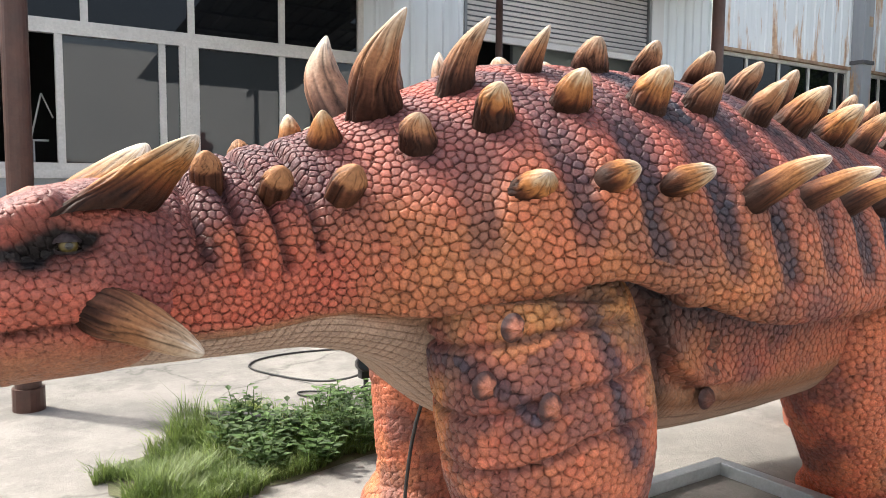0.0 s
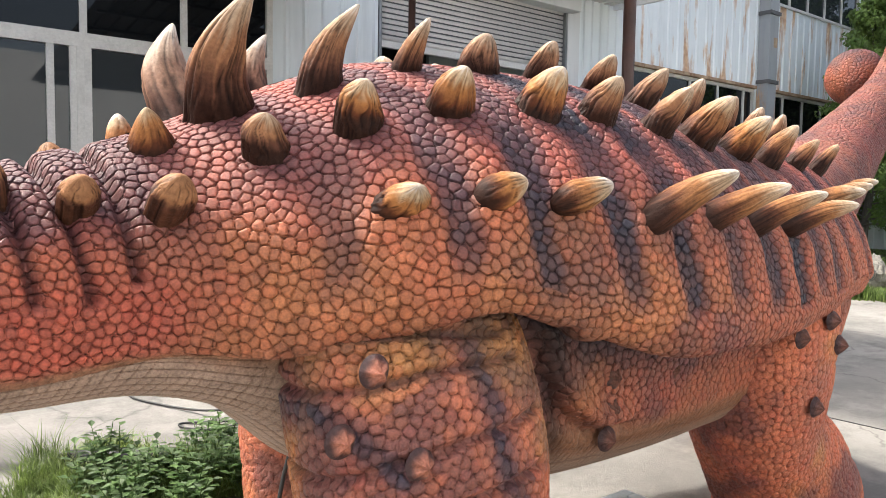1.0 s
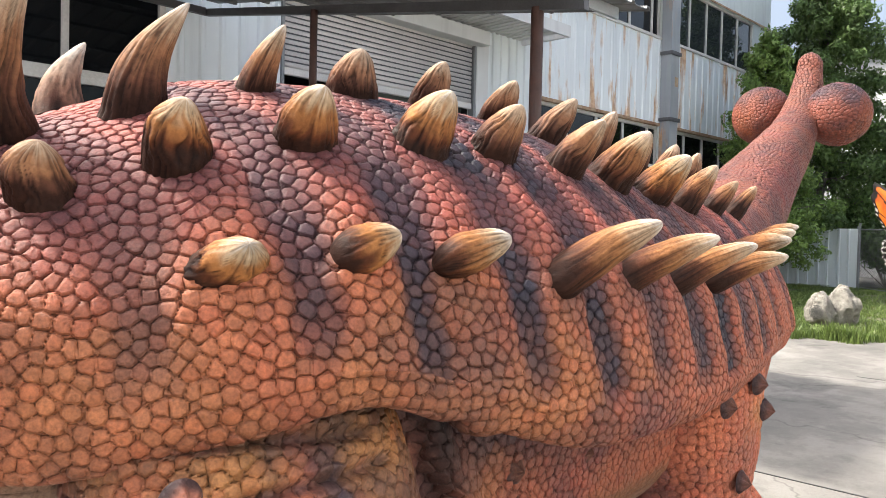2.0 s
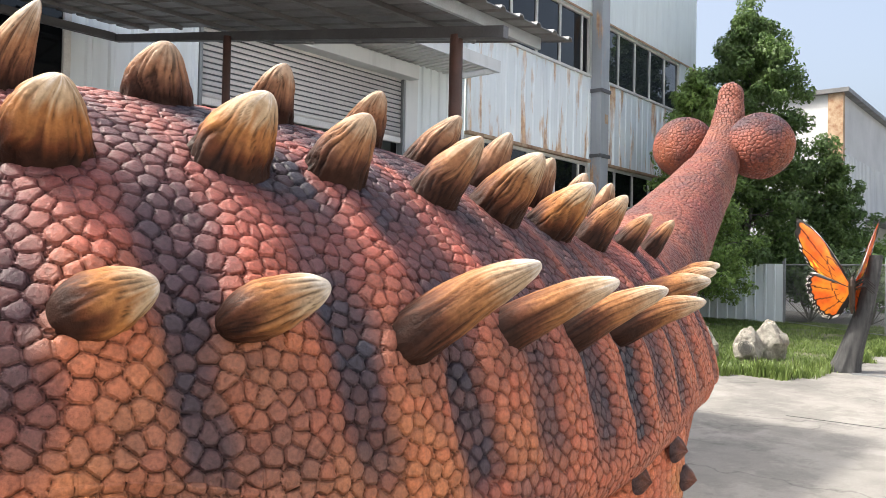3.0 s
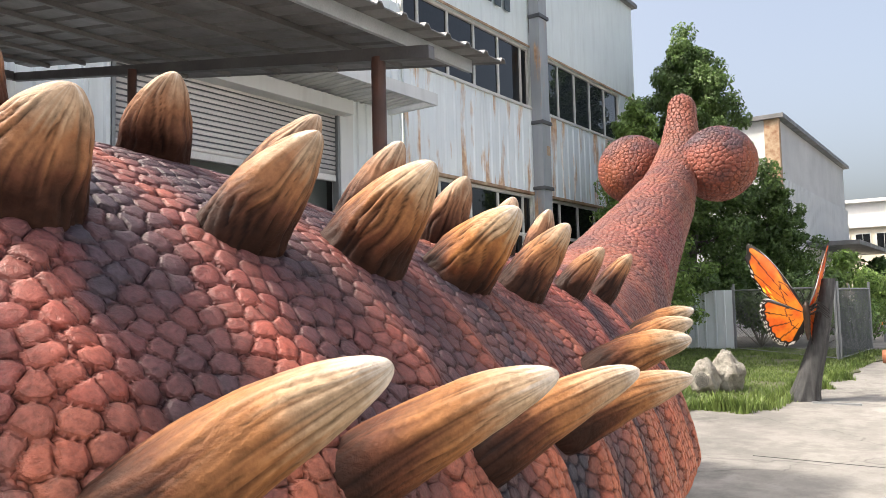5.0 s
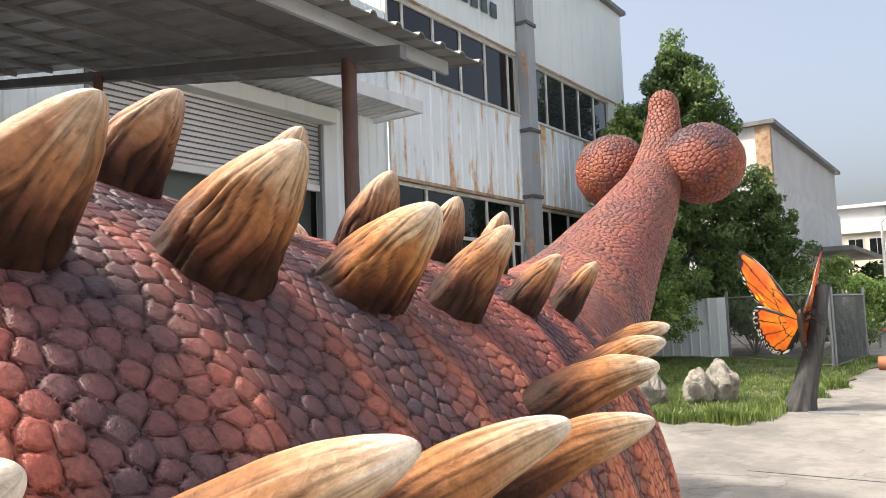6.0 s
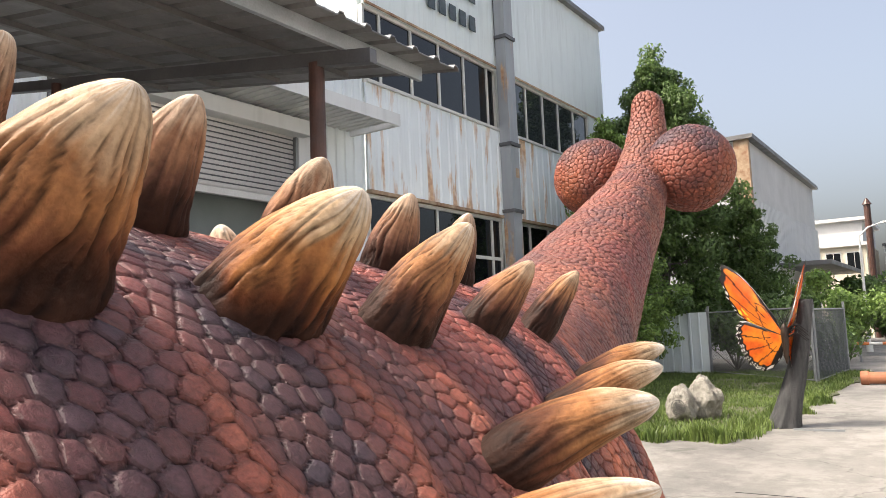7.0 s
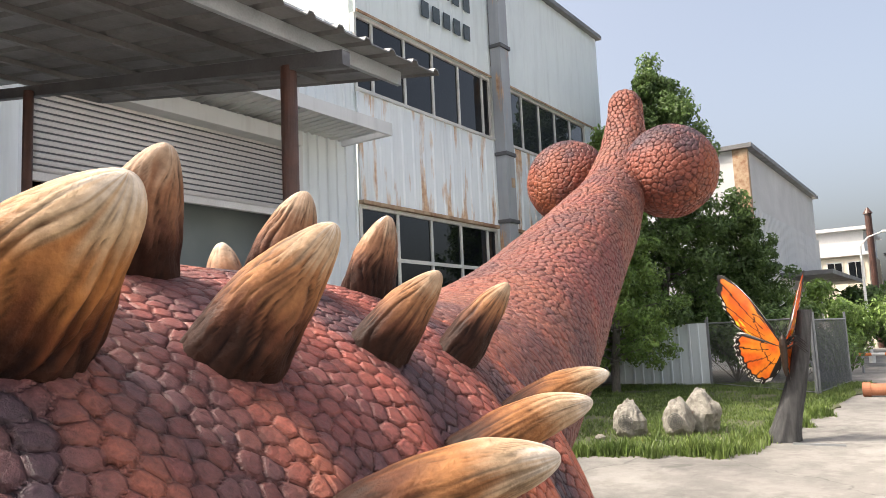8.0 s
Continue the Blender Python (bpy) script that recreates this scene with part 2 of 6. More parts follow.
def grid_mesh(name, verts, faces, mats, index=None, paint=None, smooth=True):
    """A mesh from whole arrays: verts (n, 3), faces (m, 3 or 4)."""
    verts, faces = np.asarray(verts, np.float32), np.asarray(faces, np.int32)
    me = bpy.data.meshes.new(name)
    k = faces.shape[1]
    me.vertices.add(len(verts))
    me.vertices.foreach_set("co", verts.ravel())
    me.loops.add(faces.size)
    me.loops.foreach_set("vertex_index", faces.ravel())
    me.polygons.add(len(faces))
    me.polygons.foreach_set("loop_start", np.arange(0, faces.size, k, dtype=np.int32))
    for m in mats:
        me.materials.append(m)
    if index is not None:
        me.polygons.foreach_set("material_index", np.asarray(index, np.int32))
    me.polygons.foreach_set("use_smooth", np.full(len(faces), smooth))
    me.update(calc_edges=True)
    if paint is not None:
        at = me.attributes.new("paint", 'FLOAT_COLOR', 'POINT')
        full = paint if paint.shape[1] == 4 else np.hstack([paint, np.ones((len(paint), 1))])
        at.data.foreach_set("color", full.astype(np.float32).ravel())
    return me


# ---- smooth curves, noise and scales on arrays ----
def hermite(xs, ys, q):
    """A smooth curve through ys (n or n, k) at xs, taken at q."""
    xs, ys, q = np.asarray(xs, float), np.asarray(ys, float), np.asarray(q, float)
    flat = ys.ndim == 1
    ys = ys[:, None] if flat else ys
    d = np.diff(ys, axis=0) / np.diff(xs)[:, None]
    m = np.vstack([d[:1], (d[1:] + d[:-1]) / 2, d[-1:]])
    i = np.clip(np.searchsorted(xs, q) - 1, 0, len(xs) - 2)
    h = (xs[i + 1] - xs[i])[:, None]
    t = ((q - xs[i])[:, None] / h).clip(0, 1)
    out = (2 * t**3 - 3 * t**2 + 1) * ys[i] + (t**3 - 2 * t**2 + t) * h * m[i] + (3 * t**2 - 2 * t**3) * ys[i + 1] + (t**3 - t**2) * h * m[i + 1]
    return out[:, 0] if flat else out


def hashed(i, j, k, seed=0):
    n = np.sin(i * 127.1 + j * 311.7 + k * 74.7 + seed * 53.3) * 43758.5453
    return n - np.floor(n)


def value_noise(p, scale, seed=0):
    p = np.asarray(p, float) * scale
    f = np.floor(p)
    u = p - f
    u = u * u * (3 - 2 * u)
    out = 0.0
    for a in (0, 1):
        for b in (0, 1):
            for c in (0, 1):
                w = (u[..., 0] if a else 1 - u[..., 0]) * (u[..., 1] if b else 1 - u[..., 1]) * (u[..., 2] if c else 1 - u[..., 2])
                out = out + w * hashed(f[..., 0] + a, f[..., 1] + b, f[..., 2] + c, seed)
    return out


def clouds(p, scale, seed=0):
    return (value_noise(p, scale, seed) + 0.5 * value_noise(p, scale * 2.1, seed + 1) + 0.25 * value_noise(p, scale * 4.3, seed + 2)) / 1.75


def pebbles(p, size, seed=0):
    """Uneven round cells of about that size laid over a surface: how far in from its rim a place lies, how far from its middle
    (both in cells), a number for its cell, and its middle and its place in the list."""
    rng = np.random.default_rng(seed)
    pts = p.reshape(-1, 3)
    sizes = np.broadcast_to(size, p.shape[:2]).reshape(-1)
    big = float(sizes.max())
    buckets, middles, sz = {}, [], []
    near = [(i, j, k) for i in (-1, 0, 1) for j in (-1, 0, 1) for k in (-1, 0, 1)]
    for n in rng.permutation(len(pts))[:130000]:
        x, y, z = pts[n].tolist()
        r = float(sizes[n]) * (0.66 + 0.34 * rng.random() ** 2)
        a, b, c = int(x // big), int(y // big), int(z // big)
        free = True
        for i, j, k in near:
            for q in buckets.get((a + i, b + j, c + k), ()):
                if (q[0] - x) ** 2 + (q[1] - y) ** 2 + (q[2] - z) ** 2 < r * r:
                    free = False
                    break
            if not free:
                break
        if free:
            buckets.setdefault((a, b, c), []).append((x, y, z))
            middles.append((x, y, z)), sz.append(float(sizes[n]))
    mid = np.array(middles)
    some = pts[rng.permutation(len(pts))[:min(len(pts), 30 * len(mid), 120000)]]
    for _ in range(3):                              # evens the cells out
        tree_ = kd_of(mid)
        own = np.array([tree_.find(q)[1] for q in some.tolist()])
        number = np.bincount(own, minlength=len(mid))
        for axis in range(3):
            total = np.bincount(own, some[:, axis], len(mid))
            mid[:, axis] = np.where(number > 3, 0.2 * mid[:, axis] + 0.8 * total / np.maximum(number, 1), mid[:, axis])
    tree_ = kd_of(mid)
    pair = np.empty((len(pts), 2), np.int32)
    gap = np.empty((len(pts), 2))
    for n, q in enumerate(pts.tolist()):
        (_, i, d), (_, j, e) = tree_.find_n(q, 2)
        pair[n, 0], pair[n, 1], gap[n, 0], gap[n, 1] = i, j, d, e
    own_size = np.array(sz)[pair[:, 0]]
    apart_ = np.linalg.norm(mid[pair[:, 0]] - mid[pair[:, 1]], axis=1) + 1e-6
    rim = (gap[:, 1] ** 2 - gap[:, 0] ** 2) / (2 * apart_) / own_size
    tag = rng.random(len(mid))[pair[:, 0]]
    shape = p.shape[:2]
    return rim.reshape(shape), (gap[:, 0] / own_size).reshape(shape), tag.reshape(shape), mid[pair[:, 0]].reshape(*shape, 3), pair[:, 0].reshape(shape)


def kd_of(points):
    t = kdtree.KDTree(len(points))
    for n, q in enumerate(points.tolist()):
        t.insert(q, n)
    t.balance()
    return t


def step(a, b, x):
    t = np.clip((x - a) / (b - a), 0, 1)
    return t * t * (3 - 2 * t)


def blend(a, b, f):
    return np.asarray(a) * (1 - f[..., None]) + np.asarray(b) * f[..., None]


# ---- the large structure ----
def flat_ground():
    bm = bmesh.new()
    bmesh.ops.create_grid(bm, x_segments=60, y_segments=60, size=260)
    return solid("ground", bm, CONCRETE, "pale worn concrete yard with fine cracks", "ground", "structure")


flat_ground()
for x_ in (6.2, 10.8):
    solid("ground_joint", boxes(((x_ - 0.007, -6.9, -0.02), (x_ + 0.007, 3.2 if x_ > 9 else 11.5, 0.004))), BLACK_RUBBER, "dark narrow joint between concrete slabs", "joint", "structure")


def ribbed(name, x0, x1, z0, z1, y, mat, label, pitch=0.3, depth=0.035, thick=0.06, kind="structure"):
    """A wall of ribbed sheet that faces -y: narrow trapezoid ribs, with real depth."""
    xs, ys = [x0], [y]
    n = max(1, round((x1 - x0) / pitch))
    p = (x1 - x0) / n
    for i in range(n):
        a = x0 + i * p
        for f, d in ((0.62, 0), (0.70, depth), (0.88, depth), (0.96, 0)):
            xs.append(a + f * p), ys.append(y - d)
    xs.append(x1), ys.append(y)
    bm = bmesh.new()
    front = [[bm.verts.new((a, b, z)) for a, b in zip(xs, ys)] for z in (z0, z1)]
    back = [[bm.verts.new((a, y + thick, z)) for a in (x0, x1)] for z in (z0, z1)]
    for i in range(len(xs) - 1):
        bm.faces.new((front[0][i], front[0][i + 1], front[1][i + 1], front[1][i]))
    bm.faces.new((back[0][1], back[0][0], back[1][0], back[1][1]))
    bm.faces.new((front[0][0], front[1][0], back[1][0], back[0][0]))
    bm.faces.new((front[0][-1], back[0][1], back[1][1], front[1][-1]))
    bm.faces.new([*front[1], back[1][1], back[1][0]])
    bm.faces.new([*reversed(front[0]), back[0][0], back[0][1]])
    return solid(name, bm, mat, label, "wall", kind)


W = 12.0


def window_band(name, x0, x1, z0, z1, columns, rows, glass_mat, label, bar=0.07, y=W, open_at=()):
    """A long window: outer frame, mullions and panes, each a part."""
    e = thing(name, ((x0 + x1) / 2, y, z0), label, "window", kind="structure")
    cx = (x0 + x1) / 2
    lo = lambda x, dy, z: (x - cx, dy, z - z0)
    fr = boxes((lo(x0, -0.05, z0), lo(x1, 0.07, z0 + bar)), (lo(x0, -0.05, z1 - bar), lo(x1, 0.07, z1)),
               (lo(x0, -0.05, z0 + bar), lo(x0 + bar, 0.07, z1 - bar)), (lo(x1 - bar, -0.05, z0 + bar), lo(x1, 0.07, z1 - bar)))
    frame_ob = part("window_frame", fr, WHITE_FRAME, e)
    xs = np.linspace(x0 + bar, x1 - bar, columns + 1) if isinstance(columns, int) else np.array([x0 + bar, *columns, x1 - bar])
    zs = np.linspace(z0 + bar, z1 - bar, rows + 1) if isinstance(rows, int) else np.array([z0 + bar, *rows, z1 - bar])
    for x in xs[1:-1]:
        part("mullion", boxes((lo(x - bar / 2, -0.04, z0 + bar), lo(x + bar / 2, 0.06, z1 - bar))), WHITE_FRAME, e)
    for z in zs[1:-1]:
        for a, b in zip(xs[:-1], xs[1:]):
            part("transom", boxes((lo(a + bar / 2, -0.035, z - bar / 2), lo(b - bar / 2, 0.055, z + bar / 2))), WHITE_FRAME, e)
    for i, (a, b) in enumerate(zip(xs[:-1], xs[1:])):
        for j, (c, d) in enumerate(zip(zs[:-1], zs[1:])):
            if (i, j) not in open_at:
                part("pane", boxes((lo(a + 0.01, 0.0, c + 0.01), lo(b - 0.01, 0.012, d - 0.01))), glass_mat, e)
    return e


# front block: plinth, big windows, dark inside
def front_block():
    solid("wall_plinth", boxes(((-9.0, W, 0.0), (6.4, W + 0.25, 1.62))), PLINTH, "grey rendered wall under the windows", "wall", "structure")
    solid("window_sill", boxes(((-9.0, W - 0.09, 1.62), (6.4, W + 0.25, 1.74)), bevel=0.01), WHITE_FRAME, "long white window sill", "sill", "structure")
    window_band("window_1", -5.6, -0.1, 1.74, 3.72, [-4.2, -2.8, -1.4], 1, HAZY_GLASS, "white framed sliding windows with hazy grey glass", 0.1)
    window_band("window_2", -0.1, 3.47, 1.74, 3.72, [1.64, 3.03, 3.33], 1, HAZY_GLASS, "white framed sliding window, one leaf pushed open", 0.1, open_at=((0, 0),))
    window_band("window_3", 3.47, 6.4, 1.74, 3.72, [4.92], 1, HAZY_GLASS, "white framed window with hazy grey glass", 0.1)
    window_band("window_4", -5.6, 6.4, 3.72, 5.75, [-3.9, -2.2, -0.5, 1.98, 3.47, 4.92], 1, DARK_GLASS, "dark upper windows in white frames", 0.1)
    ribbed("wall_upper", -9.0, 6.4, 5.75, 6.4, W, PALE_SHEET, "pale ribbed sheet wall above the windows")
    solid("wall_west", boxes(((-9.0, W + 0.3, 0), (-8.8, 24.0, 6.4))), PLINTH, "plain closing wall of the workshop", "wall", "structure")
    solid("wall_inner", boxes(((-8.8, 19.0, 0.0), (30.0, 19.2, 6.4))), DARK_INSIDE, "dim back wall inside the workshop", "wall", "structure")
    solid("wall_left_end", boxes(((-9.0, W, 1.74), (-5.6, W + 0.25, 5.75))), PLINTH, "grey rendered wall beside the windows", "wall", "structure")
    solid("roof_front", boxes(((-9.0, W - 0.2, 6.4), (15.8, 24.0, 6.52))), ROOF_SHEET, "flat workshop roof", "roof", "structure")
    solid("floor_inside", boxes(((-8.8, W + 0.25, 0.004), (30.0, 19.0, 0.03))), PLINTH, "grey workshop floor", "floor", "structure")


front_block()


def work_stand():
    """A light steel stand with a swung arm, just inside the open sash."""
    e = thing("work_stand", (1.4, 13.0, 0.03), "pale steel work stand with a bent arm", "stand")
    for x in (-0.09, 0.0):
        part("leg", rods(((x, 0, 0), (x, 0, 2.15), 0.014)), WHITE_PAINT, e)
    part("arm", rods(((-0.05, 0, 2.13), (0.12, 0, 2.86), 0.014), ((0.12, 0, 2.86), (0.27, 0, 2.5), 0.012)), WHITE_PAINT, e)
    part("rail", rods(((-0.11, 0.02, 2.16), (0.2, 0.02, 2.16), 0.016)), WHITE_PAINT, e)


work_stand()
ribbed("wall_between", 6.4, 8.55, 0.0, 6.4, W, PALE_SHEET, "pale blue-white ribbed sheet wall", 0.36, 0.04)


def roller_door():
    e = thing("roller_door", (11.1, W, 0), "half-raised grey steel roller door", "door", kind="structure")
    n = 13
    for i in range(n):
        z = 4.46 + i * 0.0997
        bm = bmesh.new()
        rod(bm, (-2.48, 0.07, z + 0.05), (2.48, 0.07, z + 0.05), 0.054, sides=12)
        part("slat", bm, SHUTTER, e, smooth=True)
        # dark strips stand in for the shade in the gaps between slats
        if i:
            part("hinge_joint", boxes(((-2.48, 0.024, z - 0.013), (2.48, 0.055, z + 0.013))), DARK_STEEL, e, "dark strip standing in for shade between slats")
    part("bottom_rail", boxes(((-2.48, 0.0, 4.32), (2.48, 0.1, 4.45)), bevel=0.01), SHUTTER, e, "flat steel bottom rail")
    for x in (-2.56, 2.5):
        part("guide_rail", boxes(((x, -0.04, 0.0), (x + 0.06, 0.12, 5.75))), GREY_STEEL, e, "grey guide rail")
    part("housing", boxes(((-2.7, -0.32, 5.72), (2.7, 0.1, 6.02)), bevel=0.015), WHITE_SHEET, e, "white sheet roller housing")


roller_door()
solid("wall_partition", boxes(((10.3, W + 0.7, 0.03), (14.0, W + 0.8, 6.0))), INNER_GREY, "grey-green partition just inside the roller door", "wall", "structure")
solid("wall_over_door", boxes(((8.55, W, 6.02), (14.05, W + 0.2, 8.8))), WHITE_SHEET, "plain white sheet wall over the roller door", "wall", "structure")
solid("door_jamb", boxes(((13.66, W - 0.06, 0), (14.05, W + 0.2, 6.02))), WHITE_SHEET, "white steel jamb beside the roller door", "door frame", "structure")
ribbed("wall_beside_door", 14.05, 15.8, 0.0, 8.8, W, PALE_SHEET, "pale ribbed sheet wall beside the roller door", 0.3)


def awning():
    e = thing("awning", (12.0, W, 6.05), "thin white sheet awning over the roller door", "awning", kind="structure")
    xs = np.arange(-3.6, 3.21, 0.2)
    bm = bmesh.new()
    for a, b in zip(xs[:-1], xs[1:]):
        block(bm, (a, -1.3, 0.10), (b - 0.05, -0.01, 0.13))
        block(bm, (b - 0.05, -1.3, 0.08), (b, -0.01, 0.11))
    part("sheeting", bm, WHITE_SHEET, e)
    part("fascia", boxes(((-3.65, -1.36, 0.0), (3.38, -1.3, 0.26))), WHITE_SHEET, e)
    part("end_fascia", boxes(((3.3, -1.3, 0.0), (3.38, -0.01, 0.26))), WHITE_SHEET, e)


awning()


def hall():
    """The tall hall: sheet bands, long windows, a square duct up its face."""
    for a, b, k in ((15.8, 21.85, 1), (22.25, 30.1, 2)):
        ribbed("wall_rusty_%d" % k, a, b, 4.92, 7.40, W - 0.1, RUSTY_SHEET, "white ribbed sheet wall streaked with rust", 0.42, 0.03)
        ribbed("wall_top_%d" % k, a, b, 9.28, 13.0, W - 0.1, UPPER_SHEET, "pale blue-white sheet wall under the roof", 0.6, 0.012)
        solid("trim_%d" % k, boxes(((a, W - 0.17, 4.84), (b, W - 0.02, 4.92))), RUST_TRIM, "rusty trim along the foot of the sheeting", "trim", "structure")
        solid("trim_upper_%d" % k, boxes(((a, W - 0.17, 7.40), (b, W - 0.02, 7.46))), WHITE_FRAME, "white sill trim under the long windows", "trim", "structure")
        solid("trim_top_%d" % k, boxes(((a, W - 0.15, 9.28), (b, W - 0.122, 9.34))), RUST_TRIM, "rusty trim over the long windows", "trim", "structure")
        solid("wall_base_%d" % k, boxes(((a, W - 0.1, 0), (b, W + 0.1, 2.2))), PLINTH, "grey wall at the foot of the hall", "wall", "structure")
    window_band("window_5", 15.8, 21.85, 7.46, 9.28, [16.45, 17.70, 18.92, 20.15, 21.40], 1, DARK_GLASS, "long row of dark windows in white frames", 0.08)
    window_band("window_6", 22.25, 28.6, 7.46, 9.28, [23.78, 24.96, 26.12, 27.35], 1, HAZY_GLASS, "row of dark windows reflecting trees", 0.08)
    window_band("window_7", 15.8, 21.85, 2.2, 4.84, [17.2, 18.58, 19.94, 21.30], [3.66], DARK_GLASS, "row of dark ground windows in white frames", 0.09)
    window_band("window_8", 22.25, 30.1, 2.2, 4.84, 6, [3.66], DARK_GLASS, "row of dark ground windows in white frames", 0.09)
    solid("wall_top_end", boxes(((28.6, W - 0.1, 7.46), (30.1, W + 0.1, 9.28))), UPPER_SHEET, "pale sheet beside the windows", "wall", "structure")
    solid("wall_east", boxes(((29.9, W + 0.1, 0), (30.1, 24.0, 13.0))), UPPER_SHEET, "pale end wall of the hall", "wall", "structure")
    solid("wall_hall_west", boxes(((15.8, W + 0.1, 6.4), (16.0, 24.0, 13.0))), UPPER_SHEET, "pale end wall above the low roof", "wall", "structure")
    solid("roof_hall", boxes(((15.7, W - 0.3, 13.0), (30.25, 24.0, 13.15))), ROOF_SHEET, "roof of the tall hall with a small overhang", "roof", "structure")
    e = thing("duct", (22.05, W, 0), "square grey sheet duct running up the wall", "duct", kind="structure")
    for z0, z1 in ((0.0, 4.98), (5.08, 6.94), (7.04, 10.16), (10.26, 13.7)):
        part("duct_section", boxes(((-0.25, -0.48, z0), (0.25, -0.14, z1)), bevel=0.012), DUCT_SHEET, e)
    for z in (4.98, 6.94, 10.16):
        part("flange", boxes(((-0.29, -0.53, z), (0.29, -0.135, z + 0.1))), DARK_STEEL, e, "dark flange")
    part("rust_patch", boxes(((0.0, -0.486, 6.02), (0.2, -0.4805, 6.3))), RUST_TRIM, e, "brown rust patch")
    # the name over the windows is kept as plain bars
    s = thing("wall_sign", (19.0, W - 0.16, 9.6), "dark plain bars of a wall sign", "sign")
    for row, xs in ((10.02, (18.35, 18.85, 19.35, 19.85, 20.35)), (10.86, (17.8, 18.35, 18.85, 19.35, 19.85, 20.4))):
        for x in xs:
            part("bar", boxes(((x - 19.0, -0.03, row - 9.6), (x - 19.0 + 0.3, 0.0, row - 9.6 + 0.42))), SIGN_DARK, s)


hall()


def canopy():
    e = thing("canopy", (7.0, 5.2, 0), "grey sheet canopy on brown posts, leaning back", "canopy")
    rise = 0.165
    z = lambda y: 3.86 + (y - 5.2) * rise
    bm = bmesh.new()
    # main beam along y
    for a, b in ((4.62, 11.8),):
        vs = block(bm, (-0.04, a - 5.2, 0.08), (0.04, b - 5.2, 0.19))
        for v in vs:
            v.co.z += z(v.co.y + 5.2) - 0.08
    part("beam", bm, DARK_STEEL, e, "dark grey steel beam")
    part("wall_beam", boxes(((-2.7, 6.52, z(11.8) + 0.0), (-0.05, 6.6, z(11.8) + 0.11))), DARK_STEEL, e, "dark grey beam along the wall")
    for k, y in enumerate((4.9, 5.75, 6.65, 7.55, 8.45, 9.3, 10.2, 11.1)):
        part("purlin", boxes(((-2.6, y - 5.2 - 0.02, z(y) + (0.12 if k == 0 else 0.19)), (1.0 if y < 9.5 else 0.12, y - 5.2 + 0.02, z(y) + 0.24))), ZINC if k == 0 else ROOF_SHEET, e)
    bm = bmesh.new()
    xs = []
    x = -2.7
    while x < 0.9:
        xs += [(x, 0.0), (x + 0.21, 0.0), (x + 0.235, 0.035), (x + 0.275, 0.035), (x + 0.30, 0.0)]
        x += 0.30
    back = lambda a: 11.8 if a < 0.25 else 9.6
    rows = [[bm.verts.new((a, (y or back(a)) - 5.2, z(y or back(a)) + 0.245 + h + lift)) for a, h in xs] for lift in (0.0, 0.012) for y in (4.62, None)]
    for r0, r1, flip in ((0, 1, True), (2, 3, False)):
        for i in range(len(xs) - 1):
            f = (rows[r0][i], rows[r0][i + 1], rows[r1][i + 1], rows[r1][i])
            bm.faces.new(f[::-1] if flip else f)
    for i in range(len(xs) - 1):
        bm.faces.new((rows[0][i], rows[0][i + 1], rows[2][i + 1], rows[2][i]))
    part("roof_sheet", bm, ROOF_SHEET, e, "ribbed grey roof sheets")
    for x0, y, r in ((0.0, 5.2, 0.064), (-0.1, 8.8, 0.05)):
        bm = rods(((x0, y - 5.2, 0), (x0, y - 5.2, z(y) + 0.03), r), sides=20)
        block(bm, (x0 - 0.16, y - 5.36, 0), (x0 + 0.16, y - 5.04, 0.015))
        part("post", bm, BROWN_STEEL, e, "red-brown round steel post", smooth=False)


canopy()


# unseen wall, added to bounce sunlight onto the statue's near flank
ribbed("wall_across_yard", -14.0, 24.0, 0.0, 6.5, -7.0, WHITE_SHEET, "unseen pale sheet wall added to bounce light", 0.6, 0.03)


def lone_post():
    e = thing("steel_post", (0.57, 5.94, 0), "red-brown round steel post with a rusty foot", "post")
    part("pole", rods(((0, 0, 0.0), (0, 0, 5.0), 0.085), sides=24), BROWN_STEEL, e)
    part("foot_sleeve", rods(((0, 0, 0.0), (0, 0, 0.16), 0.105), sides=20), BROWN_STEEL, e, "rusted foot")


lone_post()


# ---- the dinosaur sculpture ----
KNOTS = [0.45, 0.75, 1.05, 1.3, 1.55, 1.8, 2.1, 2.4, 2.7, 3.0, 3.3, 3.6, 3.95, 4.3, 4.6, 4.85]
SPINE_Y = [2.27, 2.30, 2.35, 2.38, 2.40, 2.40, 2.40, 2.40, 2.40, 2.40, 2.40, 2.39, 2.37, 2.35, 2.34, 2.33]
CREST = [1.55, 1.665, 1.735, 1.85, 1.955, 2.03, 2.065, 2.072, 2.062, 2.04, 1.99, 1.95, 1.935, 1.90, 1.82, 1.70]
WIDTH = [0.22, 0.29, 0.345, 0.515, 0.69, 0.795, 0.86, 0.91, 0.93, 0.92, 0.90, 0.85, 0.76, 0.66, 0.48, 0.25]
WAIST = [1.38, 1.38, 1.40, 1.40, 1.45, 1.42, 1.37, 1.35, 1.33, 1.30, 1.30, 1.30, 1.30, 1.30, 1.32, 1.36]
LIP = [1.22, 1.23, 1.25, 1.235, 1.295, 1.345, 1.265, 1.17, 1.15, 1.15, 1.17, 1.19, 1.21, 1.22, 1.20, 1.20]
TUCK = [0.0, 0.0, 0.02, 0.10, 0.17, 0.18, 0.18, 0.18, 0.16, 0.15, 0.12, 0.10, 0.08, 0.06, 0.03, 0.0]
